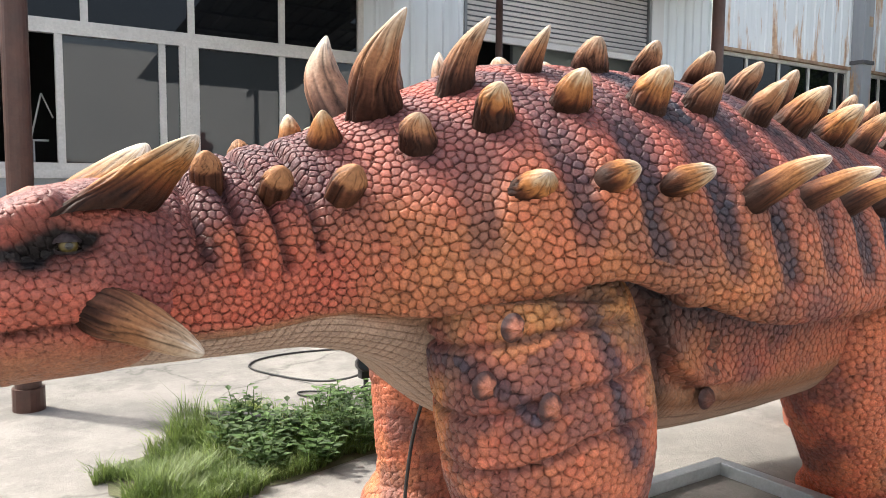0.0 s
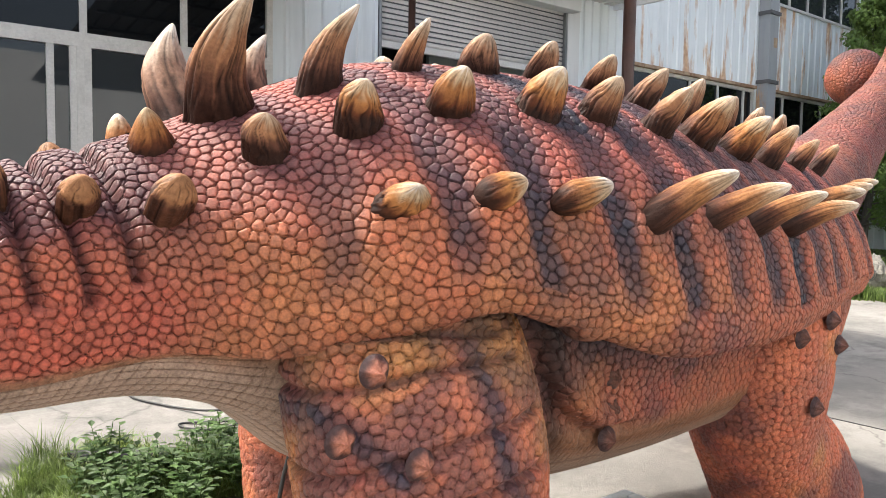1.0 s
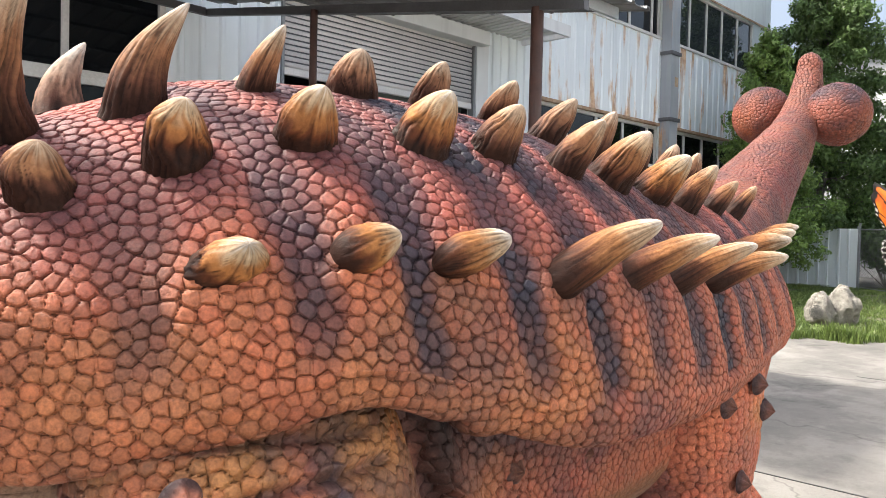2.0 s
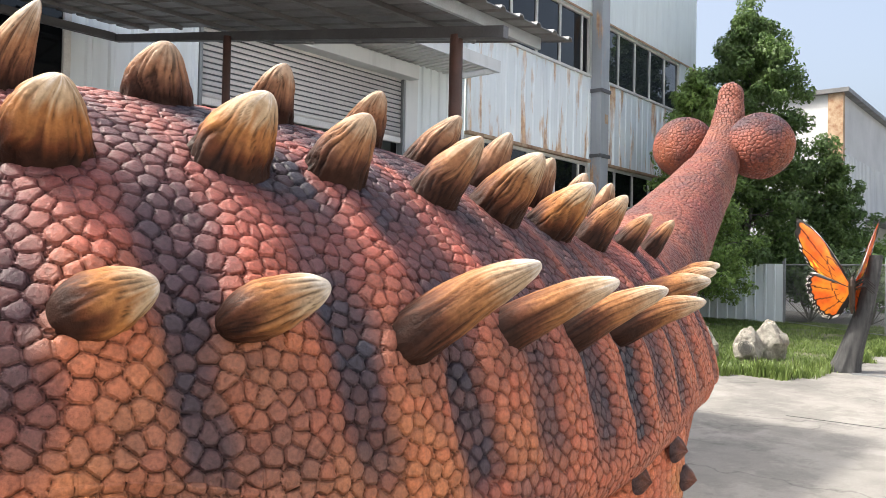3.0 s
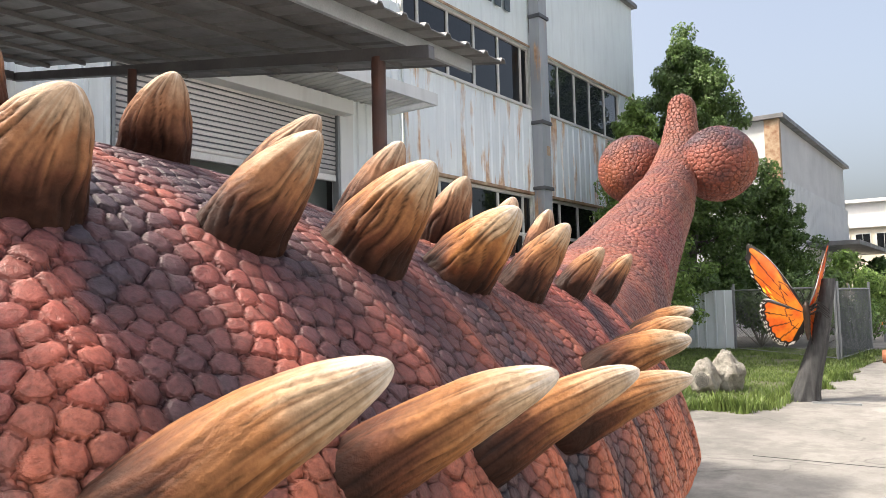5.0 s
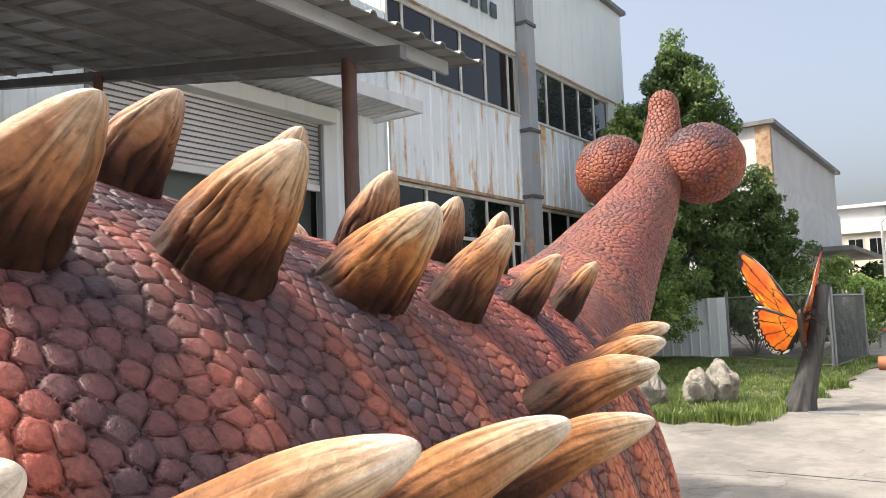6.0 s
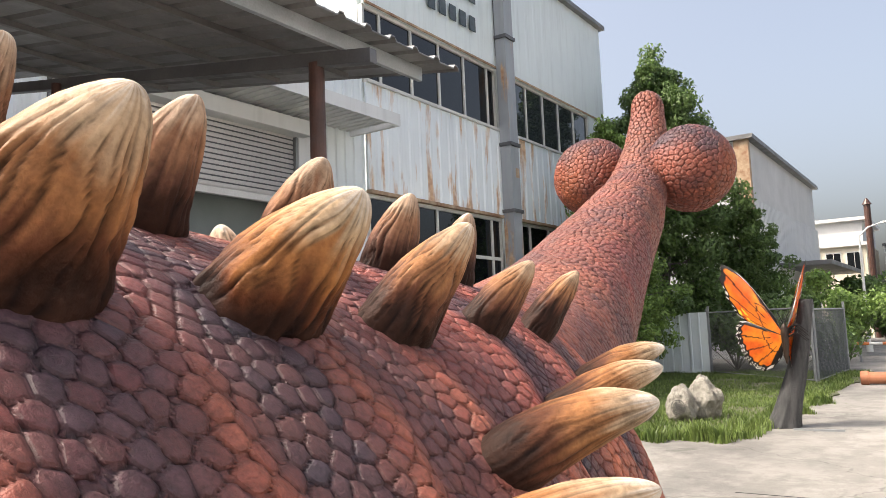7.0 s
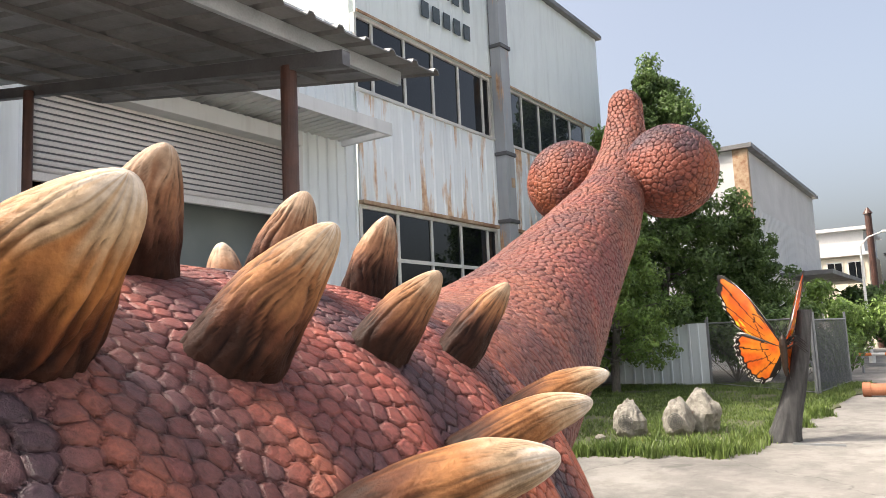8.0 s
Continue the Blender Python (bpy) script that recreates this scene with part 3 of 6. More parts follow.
BELLY = [1.08, 1.08, 1.06, 0.97, 0.76, 0.64, 0.58, 0.56, 0.55, 0.55, 0.56, 0.57, 0.55, 0.70, 0.95, 1.20]
CELL = [0.025, 0.026, 0.029, 0.033, 0.035, 0.035, 0.034, 0.034, 0.033, 0.033, 0.032, 0.031, 0.030, 0.029, 0.028, 0.027]
BANDS = [1.40, 1.68, 1.93, 2.22, 2.48, 2.73, 2.97, 3.20, 3.42, 3.64, 3.9, 4.2]

DARK, RED, ORANGE = (0.038, 0.034, 0.050), (0.425, 0.112, 0.077), (0.51, 0.157, 0.080)
AMBER, TAN, BONE = (0.56, 0.25, 0.085), (0.31, 0.148, 0.078), (0.43, 0.305, 0.23)
# horns of the back: rows run beside the spine, their mates stand on the far side
UPPER_ROW = [  # x, y, z of the root; x, y, z of the tip; radius
    (1.30, 2.22, 1.80, 1.31, 2.09, 2.145, 0.104), (1.565, 2.15, 1.90, 1.65, 2.103, 2.162, 0.072), (1.845, 2.12, 1.97, 1.872, 2.048, 2.149, 0.052),
    (2.175, 2.125, 2.005, 2.154, 2.093, 2.149, 0.082), (2.465, 2.125, 2.02, 2.446, 2.062, 2.16, 0.068), (2.782, 2.125, 2.01, 2.741, 2.03, 2.145, 0.068),
    (3.01, 2.09, 1.965, 3.058, 2.015, 2.129, 0.078), (3.30, 2.09, 1.925, 3.331, 2.019, 2.118, 0.075), (3.606, 2.09, 1.89, 3.596, 2.018, 2.068, 0.074),
    (3.915, 2.11, 1.885, 3.921, 2.069, 2.051, 0.068), (4.18, 2.12, 1.88, 4.19, 2.094, 2.039, 0.062)]
LOWER_ROW = [
    (1.32, 2.0, 1.70, 1.292, 1.975, 1.807, 0.07), (1.553, 1.918, 1.785, 1.531, 1.881, 1.908, 0.077), (1.83, 1.866, 1.828, 1.805, 1.798, 1.964, 0.08),
    (2.145, 1.82, 1.85, 2.179, 1.777, 2.004, 0.083), (2.395, 1.80, 1.85, 2.406, 1.735, 1.995, 0.076), (2.685, 1.77, 1.83, 2.735, 1.688, 1.99, 0.07),
    (2.972, 1.79, 1.81, 3.008, 1.69, 1.984, 0.088), (3.285, 1.815, 1.772, 3.339, 1.719, 1.938, 0.092), (3.575, 1.83, 1.757, 3.652, 1.76, 1.928, 0.07),
    (3.885, 1.87, 1.75, 3.937, 1.80, 1.885, 0.057), (4.15, 1.88, 1.755, 4.212, 1.831, 1.879, 0.048)]
SIDE_ROW = [
    (2.36, 1.54, 1.545, 2.515, 1.377, 1.691, 0.06), (2.645, 1.54, 1.535, 2.815, 1.365, 1.657, 0.055), (2.93, 1.53, 1.52, 3.107, 1.379, 1.635, 0.05),
    (3.24, 1.555, 1.515, 3.392, 1.39, 1.598, 0.05), (3.57, 1.64, 1.585, 3.691, 1.488, 1.652, 0.054), (3.90, 1.72, 1.605, 3.996, 1.581, 1.681, 0.046),
    (4.19, 1.79, 1.635, 4.271, 1.666, 1.706, 0.042)]
ROOTS = UPPER_ROW + LOWER_ROW + SIDE_ROW
sheets = []      # (verts, faces, paint, material number)


def quads(n, m, wrap=False):
    a = np.arange(n * m).reshape(n, m)
    if wrap:
        a = np.hstack([a, a[:, :1]])
    return np.stack([a[:-1, :-1], a[:-1, 1:], a[1:, 1:], a[1:, :-1]], -1).reshape(-1, 4)


def normals(p, wrap=False):
    if wrap:
        q = np.concatenate([p[:, -1:], p, p[:, :1]], 1)
        dv = (q[:, 2:] - q[:, :-2])
    else:
        dv = np.gradient(p, axis=1)
    n = np.cross(np.gradient(p, axis=0), dv)
    return n / (np.linalg.norm(n, axis=2, keepdims=True) + 1e-9)


def stripes(p, level):
    """Dark bands: upright on the flank, slanting and broader over the back."""
    x = p[..., 0] + 0.07 * (clouds(p, 4.0, 3) - 0.5) + 0.03 * (value_noise(p, 14.0, 7) - 0.5)
    out = np.zeros(x.shape)
    for k, c in enumerate(BANDS):
        lean = c + 0.02 * math.sin(k * 5) * (level - 0.7) + 0.025 * np.exp(-((level - 0.42) / 0.16) ** 2) - 0.10 * np.maximum(0.42 - level, 0)
        broad = (0.5 + 0.35 * (1 - step(0.45, 0.7, level))) * (0.85 + 0.3 * math.sin(k * 2.9) ** 2)
        one = 1 - step(0.045 * broad, 0.16 * broad, np.abs(x - lean))
        out = np.maximum(out, one * (1 - step(0.72 + 0.1 * math.sin(k * 3.7), 0.98, level + 0.25 * (clouds(p, 6.0, 60 + k) - 0.5))) * (0.78 + 0.22 * math.sin(k * 2.3 + 1) ** 2) * (0.62 if k == 0 else 1.0))
    return out * (0.7 + 0.3 * step(0.2, 0.45, clouds(p, 3.0, 10))) * (1 - 0.15 * step(2.5, 3.2, p[..., 0]) * (1 - step(0.45, 0.7, level)))


def hide(p, tag, upper, belly, band):
    """The airbrushed coat: red along the back, orange flanks, amber blooms, a pale belly, dark bands and blotches; band
    also carries painted crease shade.
    """
    cloud, soft = clouds(p, 3.1, 11), clouds(p, 1.3, 23)
    c = blend(np.broadcast_to(ORANGE, (*p.shape[:-1], 3)), RED, step(0.2, 0.75, upper + 0.5 * (soft - 0.5)))
    c = blend(c, AMBER, step(0.48, 0.7, cloud) * (1 - 0.85 * upper) * np.where(upper < 0, 0.75, 0.4 - 0.2 * step(2.2, 2.8, p[..., 0])))
    c = blend(c, (0.52, 0.11, 0.07), step(0.56, 0.76, clouds(p, 2.5, 41)) * 0.75)
    c = blend(c, (0.13, 0.074, 0.078), np.clip(step(0.45, 0.65, clouds(p, 3.6, 31)) * (0.5 + 0.15 * upper) + 0.15 * step(0.5, 0.68, value_noise(p, 13.0, 33)) + 0.12 * upper * step(2.3, 3.2, p[..., 0]), 0, 0.85) * (0.25 + 0.75 * step(1.7, 2.4, p[..., 0]) - 0.45 * step(2.9, 3.4, p[..., 0])))
    c = blend(c, (0.55, 0.16, 0.08), 0.7 * step(0.42, 0.58, clouds(p, 3.2, 95)) * step(2.6, 3.2, p[..., 0]) * (1 - step(4.2, 4.7, p[..., 0])))
    d = np.maximum(band, (0.4 + 0.3 * upper) * step(0.54, 0.7, clouds(p, 3.4, 51)) * (0.35 + 0.65 * step(1.5, 2.1, p[..., 0])) * (1 - 0.65 * step(2.6, 3.2, p[..., 0])))
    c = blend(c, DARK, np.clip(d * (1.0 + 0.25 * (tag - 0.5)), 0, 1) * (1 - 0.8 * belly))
    c = blend(c, TAN, step(0.1, 0.5, belly))
    c = blend(c, BONE, step(0.6, 1.0, belly))
    other, third = np.mod(tag * 7.31, 1.0), np.mod(tag * 13.7, 1.0)          # single scales stray from their neighbours
    c = blend(c, c * np.array([0.55, 0.55, 0.68]), step(0.72, 0.95, other) * 0.32 * (1 - belly))
    c = blend(c, c * np.array([1.12, 0.85, 0.85]), step(0.6, 0.95, third) * 0.45 * (1 - belly))
    c = c * np.where(upper < 0, 1.3, 1.0)[..., None]                        # lighter amber legs, also lifted in colour for missing bounce light
    return c * (1 + (0.2 * tag - 0.1) * (1 - 0.9 * belly))[..., None]


def near_path(p, points, width, wide=None):
    """1 along a drawn line given in x and z, falling off to its sides."""
    best = np.full(p.shape[:-1], 9.0)
    for (x0, z0), (x1, z1) in zip(points[:-1], points[1:]):
        dx, dz = x1 - x0, z1 - z0
        t = np.clip(((p[..., 0] - x0) * dx + (p[..., 2] - z0) * dz) / (dx * dx + dz * dz), 0, 1)
        best = np.minimum(best, np.hypot(p[..., 0] - x0 - t * dx, p[..., 2] - z0 - t * dz))
    return np.exp(-(best / width) ** 2)


def skin(p, size, depth, upper, belly, seed=0, wrap=False, extra=None, flip=False, shade=None, band=None, mark=None, flow=None):
    """Raises the scales out of a grid of places and adds the sheet to the sculpture."""
    n = normals(p, wrap) * (-1 if flip else 1)
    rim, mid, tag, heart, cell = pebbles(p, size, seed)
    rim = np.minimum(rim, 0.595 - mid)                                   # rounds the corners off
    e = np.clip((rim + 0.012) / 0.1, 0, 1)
    turn = 40 * tag
    tilt = ((p - heart) * np.stack([np.cos(turn), np.sin(turn), np.sin(2.3 * turn)], -1)).sum(-1) / size
    h = (1 - (1 - e) ** 2.4) + 0.22 * (1 - np.clip(mid / 0.6, 0, 1) ** 2) + (0.26 * (tag - 0.5) + 0.16 * tilt) * e
    h = np.maximum(h, 0.6 * step(0.01, 0.09, -rim))                      # small fillers in the corners between the discs
    h = h * (1 - 0.93 * belly)
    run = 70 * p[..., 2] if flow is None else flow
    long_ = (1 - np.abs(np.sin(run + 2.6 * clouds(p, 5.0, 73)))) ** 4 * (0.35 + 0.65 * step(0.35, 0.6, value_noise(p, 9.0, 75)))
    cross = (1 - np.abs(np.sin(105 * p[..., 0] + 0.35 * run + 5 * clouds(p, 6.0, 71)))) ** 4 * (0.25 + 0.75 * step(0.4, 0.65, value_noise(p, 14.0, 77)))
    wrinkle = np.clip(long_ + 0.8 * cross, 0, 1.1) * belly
    h = h - 0.8 * wrinkle
    q = p + n * (h * depth * size)[..., None]
    if extra is not None:
        q = q + n * extra[..., None]
    seen = 0.5 * p + 0.5 * heart
    if band is not None:                                                # the brush takes whole scales
        flat = cell.ravel()
        mean = np.bincount(flat, band.ravel()) / np.maximum(np.bincount(flat), 1)
        band = 0.6 * band + 0.4 * mean[flat].reshape(band.shape)
    col = hide(seen, tag, upper, belly, np.zeros(tag.shape) if band is None else band) if shade is None else shade(seen, tag)
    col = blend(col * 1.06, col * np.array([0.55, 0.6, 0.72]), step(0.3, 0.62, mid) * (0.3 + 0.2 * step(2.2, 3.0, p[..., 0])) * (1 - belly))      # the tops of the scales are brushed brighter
    # wrinkle creases are shaded in the colour as well as cut into the relief
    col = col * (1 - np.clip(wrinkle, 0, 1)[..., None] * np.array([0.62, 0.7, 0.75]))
    if mark is not None:
        col = blend(col, (0.014, 0.010, 0.011), mark(p))
    f = quads(*p.shape[:2], wrap)
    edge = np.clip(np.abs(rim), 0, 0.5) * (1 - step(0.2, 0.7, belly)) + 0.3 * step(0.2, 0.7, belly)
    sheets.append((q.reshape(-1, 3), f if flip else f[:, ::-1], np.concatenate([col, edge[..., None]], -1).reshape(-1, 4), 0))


NECK_FOLDS = [((0.63, 1.66), (0.62, 1.5), (0.65, 1.38)), ((0.70, 1.66), (0.74, 1.51), (0.76, 1.36)), ((0.80, 1.68), (0.85, 1.51), (0.88, 1.36)), ((0.93, 1.72), (0.96, 1.58), (0.98, 1.40))]
BELLY_FOLD = ((2.10, 1.22), (2.17, 1.06), (2.25, 0.96), (2.36, 0.89), (2.50, 0.88))
BELLY_CREASE = ((2.03, 1.23), (2.10, 1.06), (2.18, 0.93), (2.34, 0.83), (2.55, 0.82))
LEG_FOLDS = [((1.23, 1.02), (1.36, 1.10), (1.57, 1.16), (1.9, 1.17)), ((1.31, 0.85), (1.49, 0.95), (1.67, 0.985), (1.95, 1.01)), ((1.24, 1.20), (1.4, 1.245), (1.6, 1.255), (1.85, 1.23)), ((1.4, 0.72), (1.65, 0.83), (1.95, 0.86))]
HIND_DARK = [((3.95, 1.15), (4.0, 0.9), (3.98, 0.6)), ((3.4, 1.2), (3.3, 1.0), (3.3, 0.75))]
LEG_DARK = [((1.27, 1.16), (1.34, 1.07), (1.5, 0.91)), ((1.72, 1.2), (1.76, 1.05), (1.78, 0.9), (1.86, 0.74))]


def trunk(side, nx, nv):
    x = np.linspace(KNOTS[0], KNOTS[-1], nx)
    g = lambda ys: hermite(KNOTS, ys, x)
    ym, zt, w, zc, zl, tk, zb, cs = (g(k) for k in (SPINE_Y, CREST, WIDTH, WAIST, LIP, TUCK, BELLY, CELL))
    wb = np.minimum(w * (0.9 - 0.26 * step(1.05, 1.45, x) + 0.2 * step(1.8, 2.2, x)), 0.66)
    rows = []
    for a in (0, 15, 30, 45, 60, 75, 90):
        sn, cn = math.sin(radians(a)), math.cos(radians(a))
        flat_ = (sn ** 1.77 + abs(cn) ** 1.77) ** (-1 / 1.77)              # flatter than an ellipse over the shoulder
        rows.append((w * sn * flat_, zc + (zt - zc) * cn * flat_))
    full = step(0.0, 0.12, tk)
    rows.append((w * (0.985 + 0.02 * full), zc * 0.5 + zl * 0.5))
    rows.append((w * (0.955 + 0.05 * full), zl + 0.03))
    rows.append((w * (0.93 + 0.045 * full) - 0.02 * full, zl - 0.02 - 0.022 * full))
    rows.append((w * 0.93 - 0.8 * tk, zl - 0.05 + 0.03 * full))
    wb = np.minimum(wb, w * 0.95 - tk)
    rows.append((wb + 0.0 * w, zl * 0.7 + zb * 0.3))
    rows.append((wb * 0.92, zl * 0.38 + zb * 0.62))
    rows.append((wb * 0.62, zl * 0.1 + zb * 0.9))
    rows.append((wb * 0.0, zb))
    ctrl = np.array([np.stack(r, -1) for r in rows])            # k, nx, 2
    k = len(rows)
    flat = ctrl.reshape(k, -1)
    dense = hermite(np.arange(k), flat, np.linspace(0, k - 1, 400)).reshape(400, nx, 2)
    run = np.linalg.norm(np.diff(dense[:, nx // 2], axis=0), axis=1).cumsum()
    way = np.linspace(0, 1, nv)
    way = np.where(way < 0.68, way / 0.68 * 0.58, 0.58 + (way - 0.68) / 0.32 * 0.42)      # finer above the lip
    s = np.interp(way * run[-1], np.concatenate([[0], run]), np.linspace(0, k - 1, 400))
    prof = hermite(np.arange(k), flat, s).reshape(nv, nx, 2)
    p = np.zeros((nx, nv, 3))
    p[..., 0] = x[:, None]
    p[..., 1] = ym[:, None] + side * prof[..., 0].T
    p[..., 2] = prof[..., 1].T
    level = (s / 8.0)[None, :] + 0 * p[..., 0]                           # 0 crest, 1 lip
    upper = 1 - step(0.35, 0.8, level)
    neck = 1 - step(1.0, 1.25, p[..., 0])
    chest = 1 - step(1.5, 1.8, p[..., 0])
    belly = np.maximum(0.9 * step(1.4, 1.58, level), chest * step(1.04, 1.52, level + 0.05 * neck + 0.15 * (clouds(p, 7.0, 37) - 0.5)))
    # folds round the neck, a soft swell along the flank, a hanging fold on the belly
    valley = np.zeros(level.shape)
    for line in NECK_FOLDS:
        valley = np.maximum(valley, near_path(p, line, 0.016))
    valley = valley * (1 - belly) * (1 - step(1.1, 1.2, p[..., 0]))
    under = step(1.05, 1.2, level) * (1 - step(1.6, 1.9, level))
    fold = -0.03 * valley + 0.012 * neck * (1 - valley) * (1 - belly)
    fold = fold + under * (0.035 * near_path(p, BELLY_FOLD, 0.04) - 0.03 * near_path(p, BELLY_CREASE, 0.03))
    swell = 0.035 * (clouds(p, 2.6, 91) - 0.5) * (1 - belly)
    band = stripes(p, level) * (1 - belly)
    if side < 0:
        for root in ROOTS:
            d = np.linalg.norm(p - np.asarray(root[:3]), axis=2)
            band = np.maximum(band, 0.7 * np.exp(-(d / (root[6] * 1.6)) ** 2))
    # shade of the undercut below the lip, put into the colour
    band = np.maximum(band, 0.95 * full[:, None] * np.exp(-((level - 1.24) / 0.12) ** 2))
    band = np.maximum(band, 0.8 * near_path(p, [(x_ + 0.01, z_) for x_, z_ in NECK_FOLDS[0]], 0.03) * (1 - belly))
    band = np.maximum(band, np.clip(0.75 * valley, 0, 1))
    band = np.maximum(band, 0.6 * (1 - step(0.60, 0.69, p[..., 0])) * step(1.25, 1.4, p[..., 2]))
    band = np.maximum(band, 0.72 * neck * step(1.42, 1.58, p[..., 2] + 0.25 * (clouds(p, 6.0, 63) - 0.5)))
    # belly crease shaded in the colour along its relief
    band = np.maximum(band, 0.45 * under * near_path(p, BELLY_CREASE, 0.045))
    # mark puts the crease shade behind the front leg into the colour
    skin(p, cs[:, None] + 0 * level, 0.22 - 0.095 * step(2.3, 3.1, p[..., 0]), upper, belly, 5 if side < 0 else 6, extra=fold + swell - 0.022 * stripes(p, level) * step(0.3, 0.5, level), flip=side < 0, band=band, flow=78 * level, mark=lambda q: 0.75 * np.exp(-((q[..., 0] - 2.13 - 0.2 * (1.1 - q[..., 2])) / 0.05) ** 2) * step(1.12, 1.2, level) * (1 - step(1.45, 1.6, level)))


def limb(centres, radii, rows, around, size, seed, upper=0.0, pale=None, round_=2.2, bands=0.0, start=90, relief=None, mark=None, dark=None, depth=0.21):
    """A scaly limb: a tube through centres with (rx, ry) for its radii, seam on the side at start degrees."""
    c, r = np.asarray(centres, float), np.asarray(radii, float)
    along = np.concatenate([[0], np.linalg.norm(np.diff(c, axis=0), axis=1).cumsum()])
    s = np.linspace(0, along[-1], rows)
    cc, rr = hermite(along, c, s), np.maximum(hermite(along, r, s), 0.002)
    way = np.gradient(cc, axis=0)
    way /= np.linalg.norm(way, axis=1, keepdims=True)
    side = np.cross(way, np.array([0.0, 1.0, 0.0]))
    side /= np.linalg.norm(side, axis=1, keepdims=True)
    up = np.cross(side, way)
    a = np.linspace(0, 2 * np.pi, around, endpoint=False) + radians(start)
    ca, sa = np.cos(a), np.sin(a)
    k = (np.abs(ca) ** round_ + np.abs(sa) ** round_) ** (-1 / round_)
    p = cc[:, None] + (rr[:, :1] * ca * k)[..., None] * side[:, None] + (rr[:, 1:] * sa * k)[..., None] * up[:, None]
    extra = 0.012 * (clouds(p, 5.0, seed) - 0.5)
    if bands:
        extra = extra - bands * np.exp(-(np.mod(s[:, None] / 0.17 + 0.25 * np.sin(2 * a)[None], 1.0) - 0.5) ** 2 / 0.006)
    up_ = np.full(p.shape[:2], float(upper))
    skin(p, size, depth, up_, np.zeros(p.shape[:2]) if pale is None else pale(p), seed, wrap=True, extra=extra if relief is None else extra + relief(p), mark=mark, band=np.maximum(0.6 * step(0.54, 0.7, clouds(p, 3.6, seed + 2)), 0 if dark is None else dark(p)))


def horn(base, tip, r, wide=1.0, bend=(0, 0, 0), taper=0.5, tone=0.0, seed=0, around=104, rows=42, root=0.07, power=6.0, axes=None, grain=1.0, hue=0.0, egg=0.0, top=1.0):
    """A ridged horn from base to tip, darker at its root, furrowed along its length."""
    base, tip = np.asarray(base, float), np.asarray(tip, float)
    way = tip - base
    length = np.linalg.norm(way)
    way = way / length
    side = np.cross(way, (0.0, 0.0, 1.0) if abs(way[2]) < 0.95 else (0.0, 1.0, 0.0))
    side /= np.linalg.norm(side)
    up = np.cross(side, way)
    if axes is not None:
        side, up = np.asarray(axes[0], float), np.asarray(axes[1], float)
    t = np.concatenate([np.linspace(-root / length, 0, 5)[:-1], 1 - (1 - np.linspace(0, 1, rows - 4)) ** 1.6])
    a = np.linspace(0, 2 * np.pi, around, endpoint=False)
    tc = t.clip(0, 1)
    prof = (1 - taper * tc**1.25) * np.sqrt(np.maximum(1 - tc**power, 0)) * (1 + 0.03 * np.exp(-(tc / 0.1) ** 2))
    if egg:                                                              # the root end is rounded too
        prof = prof * np.sqrt(1 - (1 - np.clip((t + root / length) / egg, 0, 1)) ** 2)
    prof[-1] = 0.0
    axis = base[None] + way[None] * (t * length)[:, None] + np.asarray(bend)[None] * np.sin(np.pi * tc)[:, None]
    tt, aa = np.meshgrid(tc, a, indexing="ij")
    wander = aa + 0.6 * (value_noise(np.stack([np.cos(aa), np.sin(aa), tt * 2.2 + seed], -1), 1.5, seed + 8) - 0.5)
    ring = np.stack([np.cos(wander) * 1.3, np.sin(wander) * 1.3, tt * 0.35 + seed * 3.7], -1)
    ridge = (value_noise(ring, 3.2, seed) + 0.7 * value_noise(ring, 7.0, seed + 1)) / 1.7
    count = 15 + seed % 6
    furrow = (1 - np.abs(np.sin(count * 0.5 * wander + 1.2 * value_noise(ring, 1.6, seed + 5)))) ** 3.0
    along = np.stack([np.cos(wander) * 2.6, np.sin(wander) * 2.6, tt * 0.55 + seed], -1)
    crack = np.exp(-((value_noise(along, 2.6, seed + 12) - 0.5) / 0.045) ** 2) * step(0.3, 0.6, value_noise(along, 1.3, seed + 14))
    streak = step(0.4, 0.75, value_noise(along * np.array([1.6, 1.6, 0.7]), 3.0, seed + 21))
    furrow = np.maximum(0.9 * furrow * step(0.25, 0.7, value_noise(ring, 2.4, seed + 6)), 0.8 * crack) * (1 - step(0.75, 0.99, tt) * 0.7)
    furrow, streak, ridge = furrow * grain, streak * grain, 0.5 + (ridge - 0.5) * grain
    knob = value_noise(np.stack([np.cos(aa), np.sin(aa), tt * 3 + seed], -1), 2.0, seed + 3)
    fine = value_noise(along * np.array([1, 1, 6.0]), 4.5, seed + 30)
    calm = grain * (1 - 0.6 * step(0.72, 0.97, tt))
    hair = value_noise(np.stack([np.cos(wander) * 5, np.sin(wander) * 5, tt * 0.9 + seed], -1), 2.2, seed + 33)
    rr = r * prof[:, None] * (0.95 + 0.1 * ridge * calm + 0.09 * (knob - 0.5) - 0.085 * furrow * calm + (0.035 * (fine - 0.5) + 0.03 * (hair - 0.5)) * calm)
    p = axis[:, None] + (rr * np.cos(aa) * wide)[..., None] * side + (rr * np.sin(aa))[..., None] * up
    tone_t = np.clip(tt + 0.16 * (ridge - 0.5) + 0.12 * (hair - 0.5) + 0.1 * (knob - 0.5) - 0.07 * streak + tone - 0.15, 0, top)
    mids = np.array(((0.115, 0.037, 0.016), (0.39, 0.165, 0.055), (0.52, 0.37, 0.23))) * (1 - hue) + np.array(((0.12, 0.06, 0.042), (0.28, 0.155, 0.10), (0.44, 0.31, 0.225))) * hue
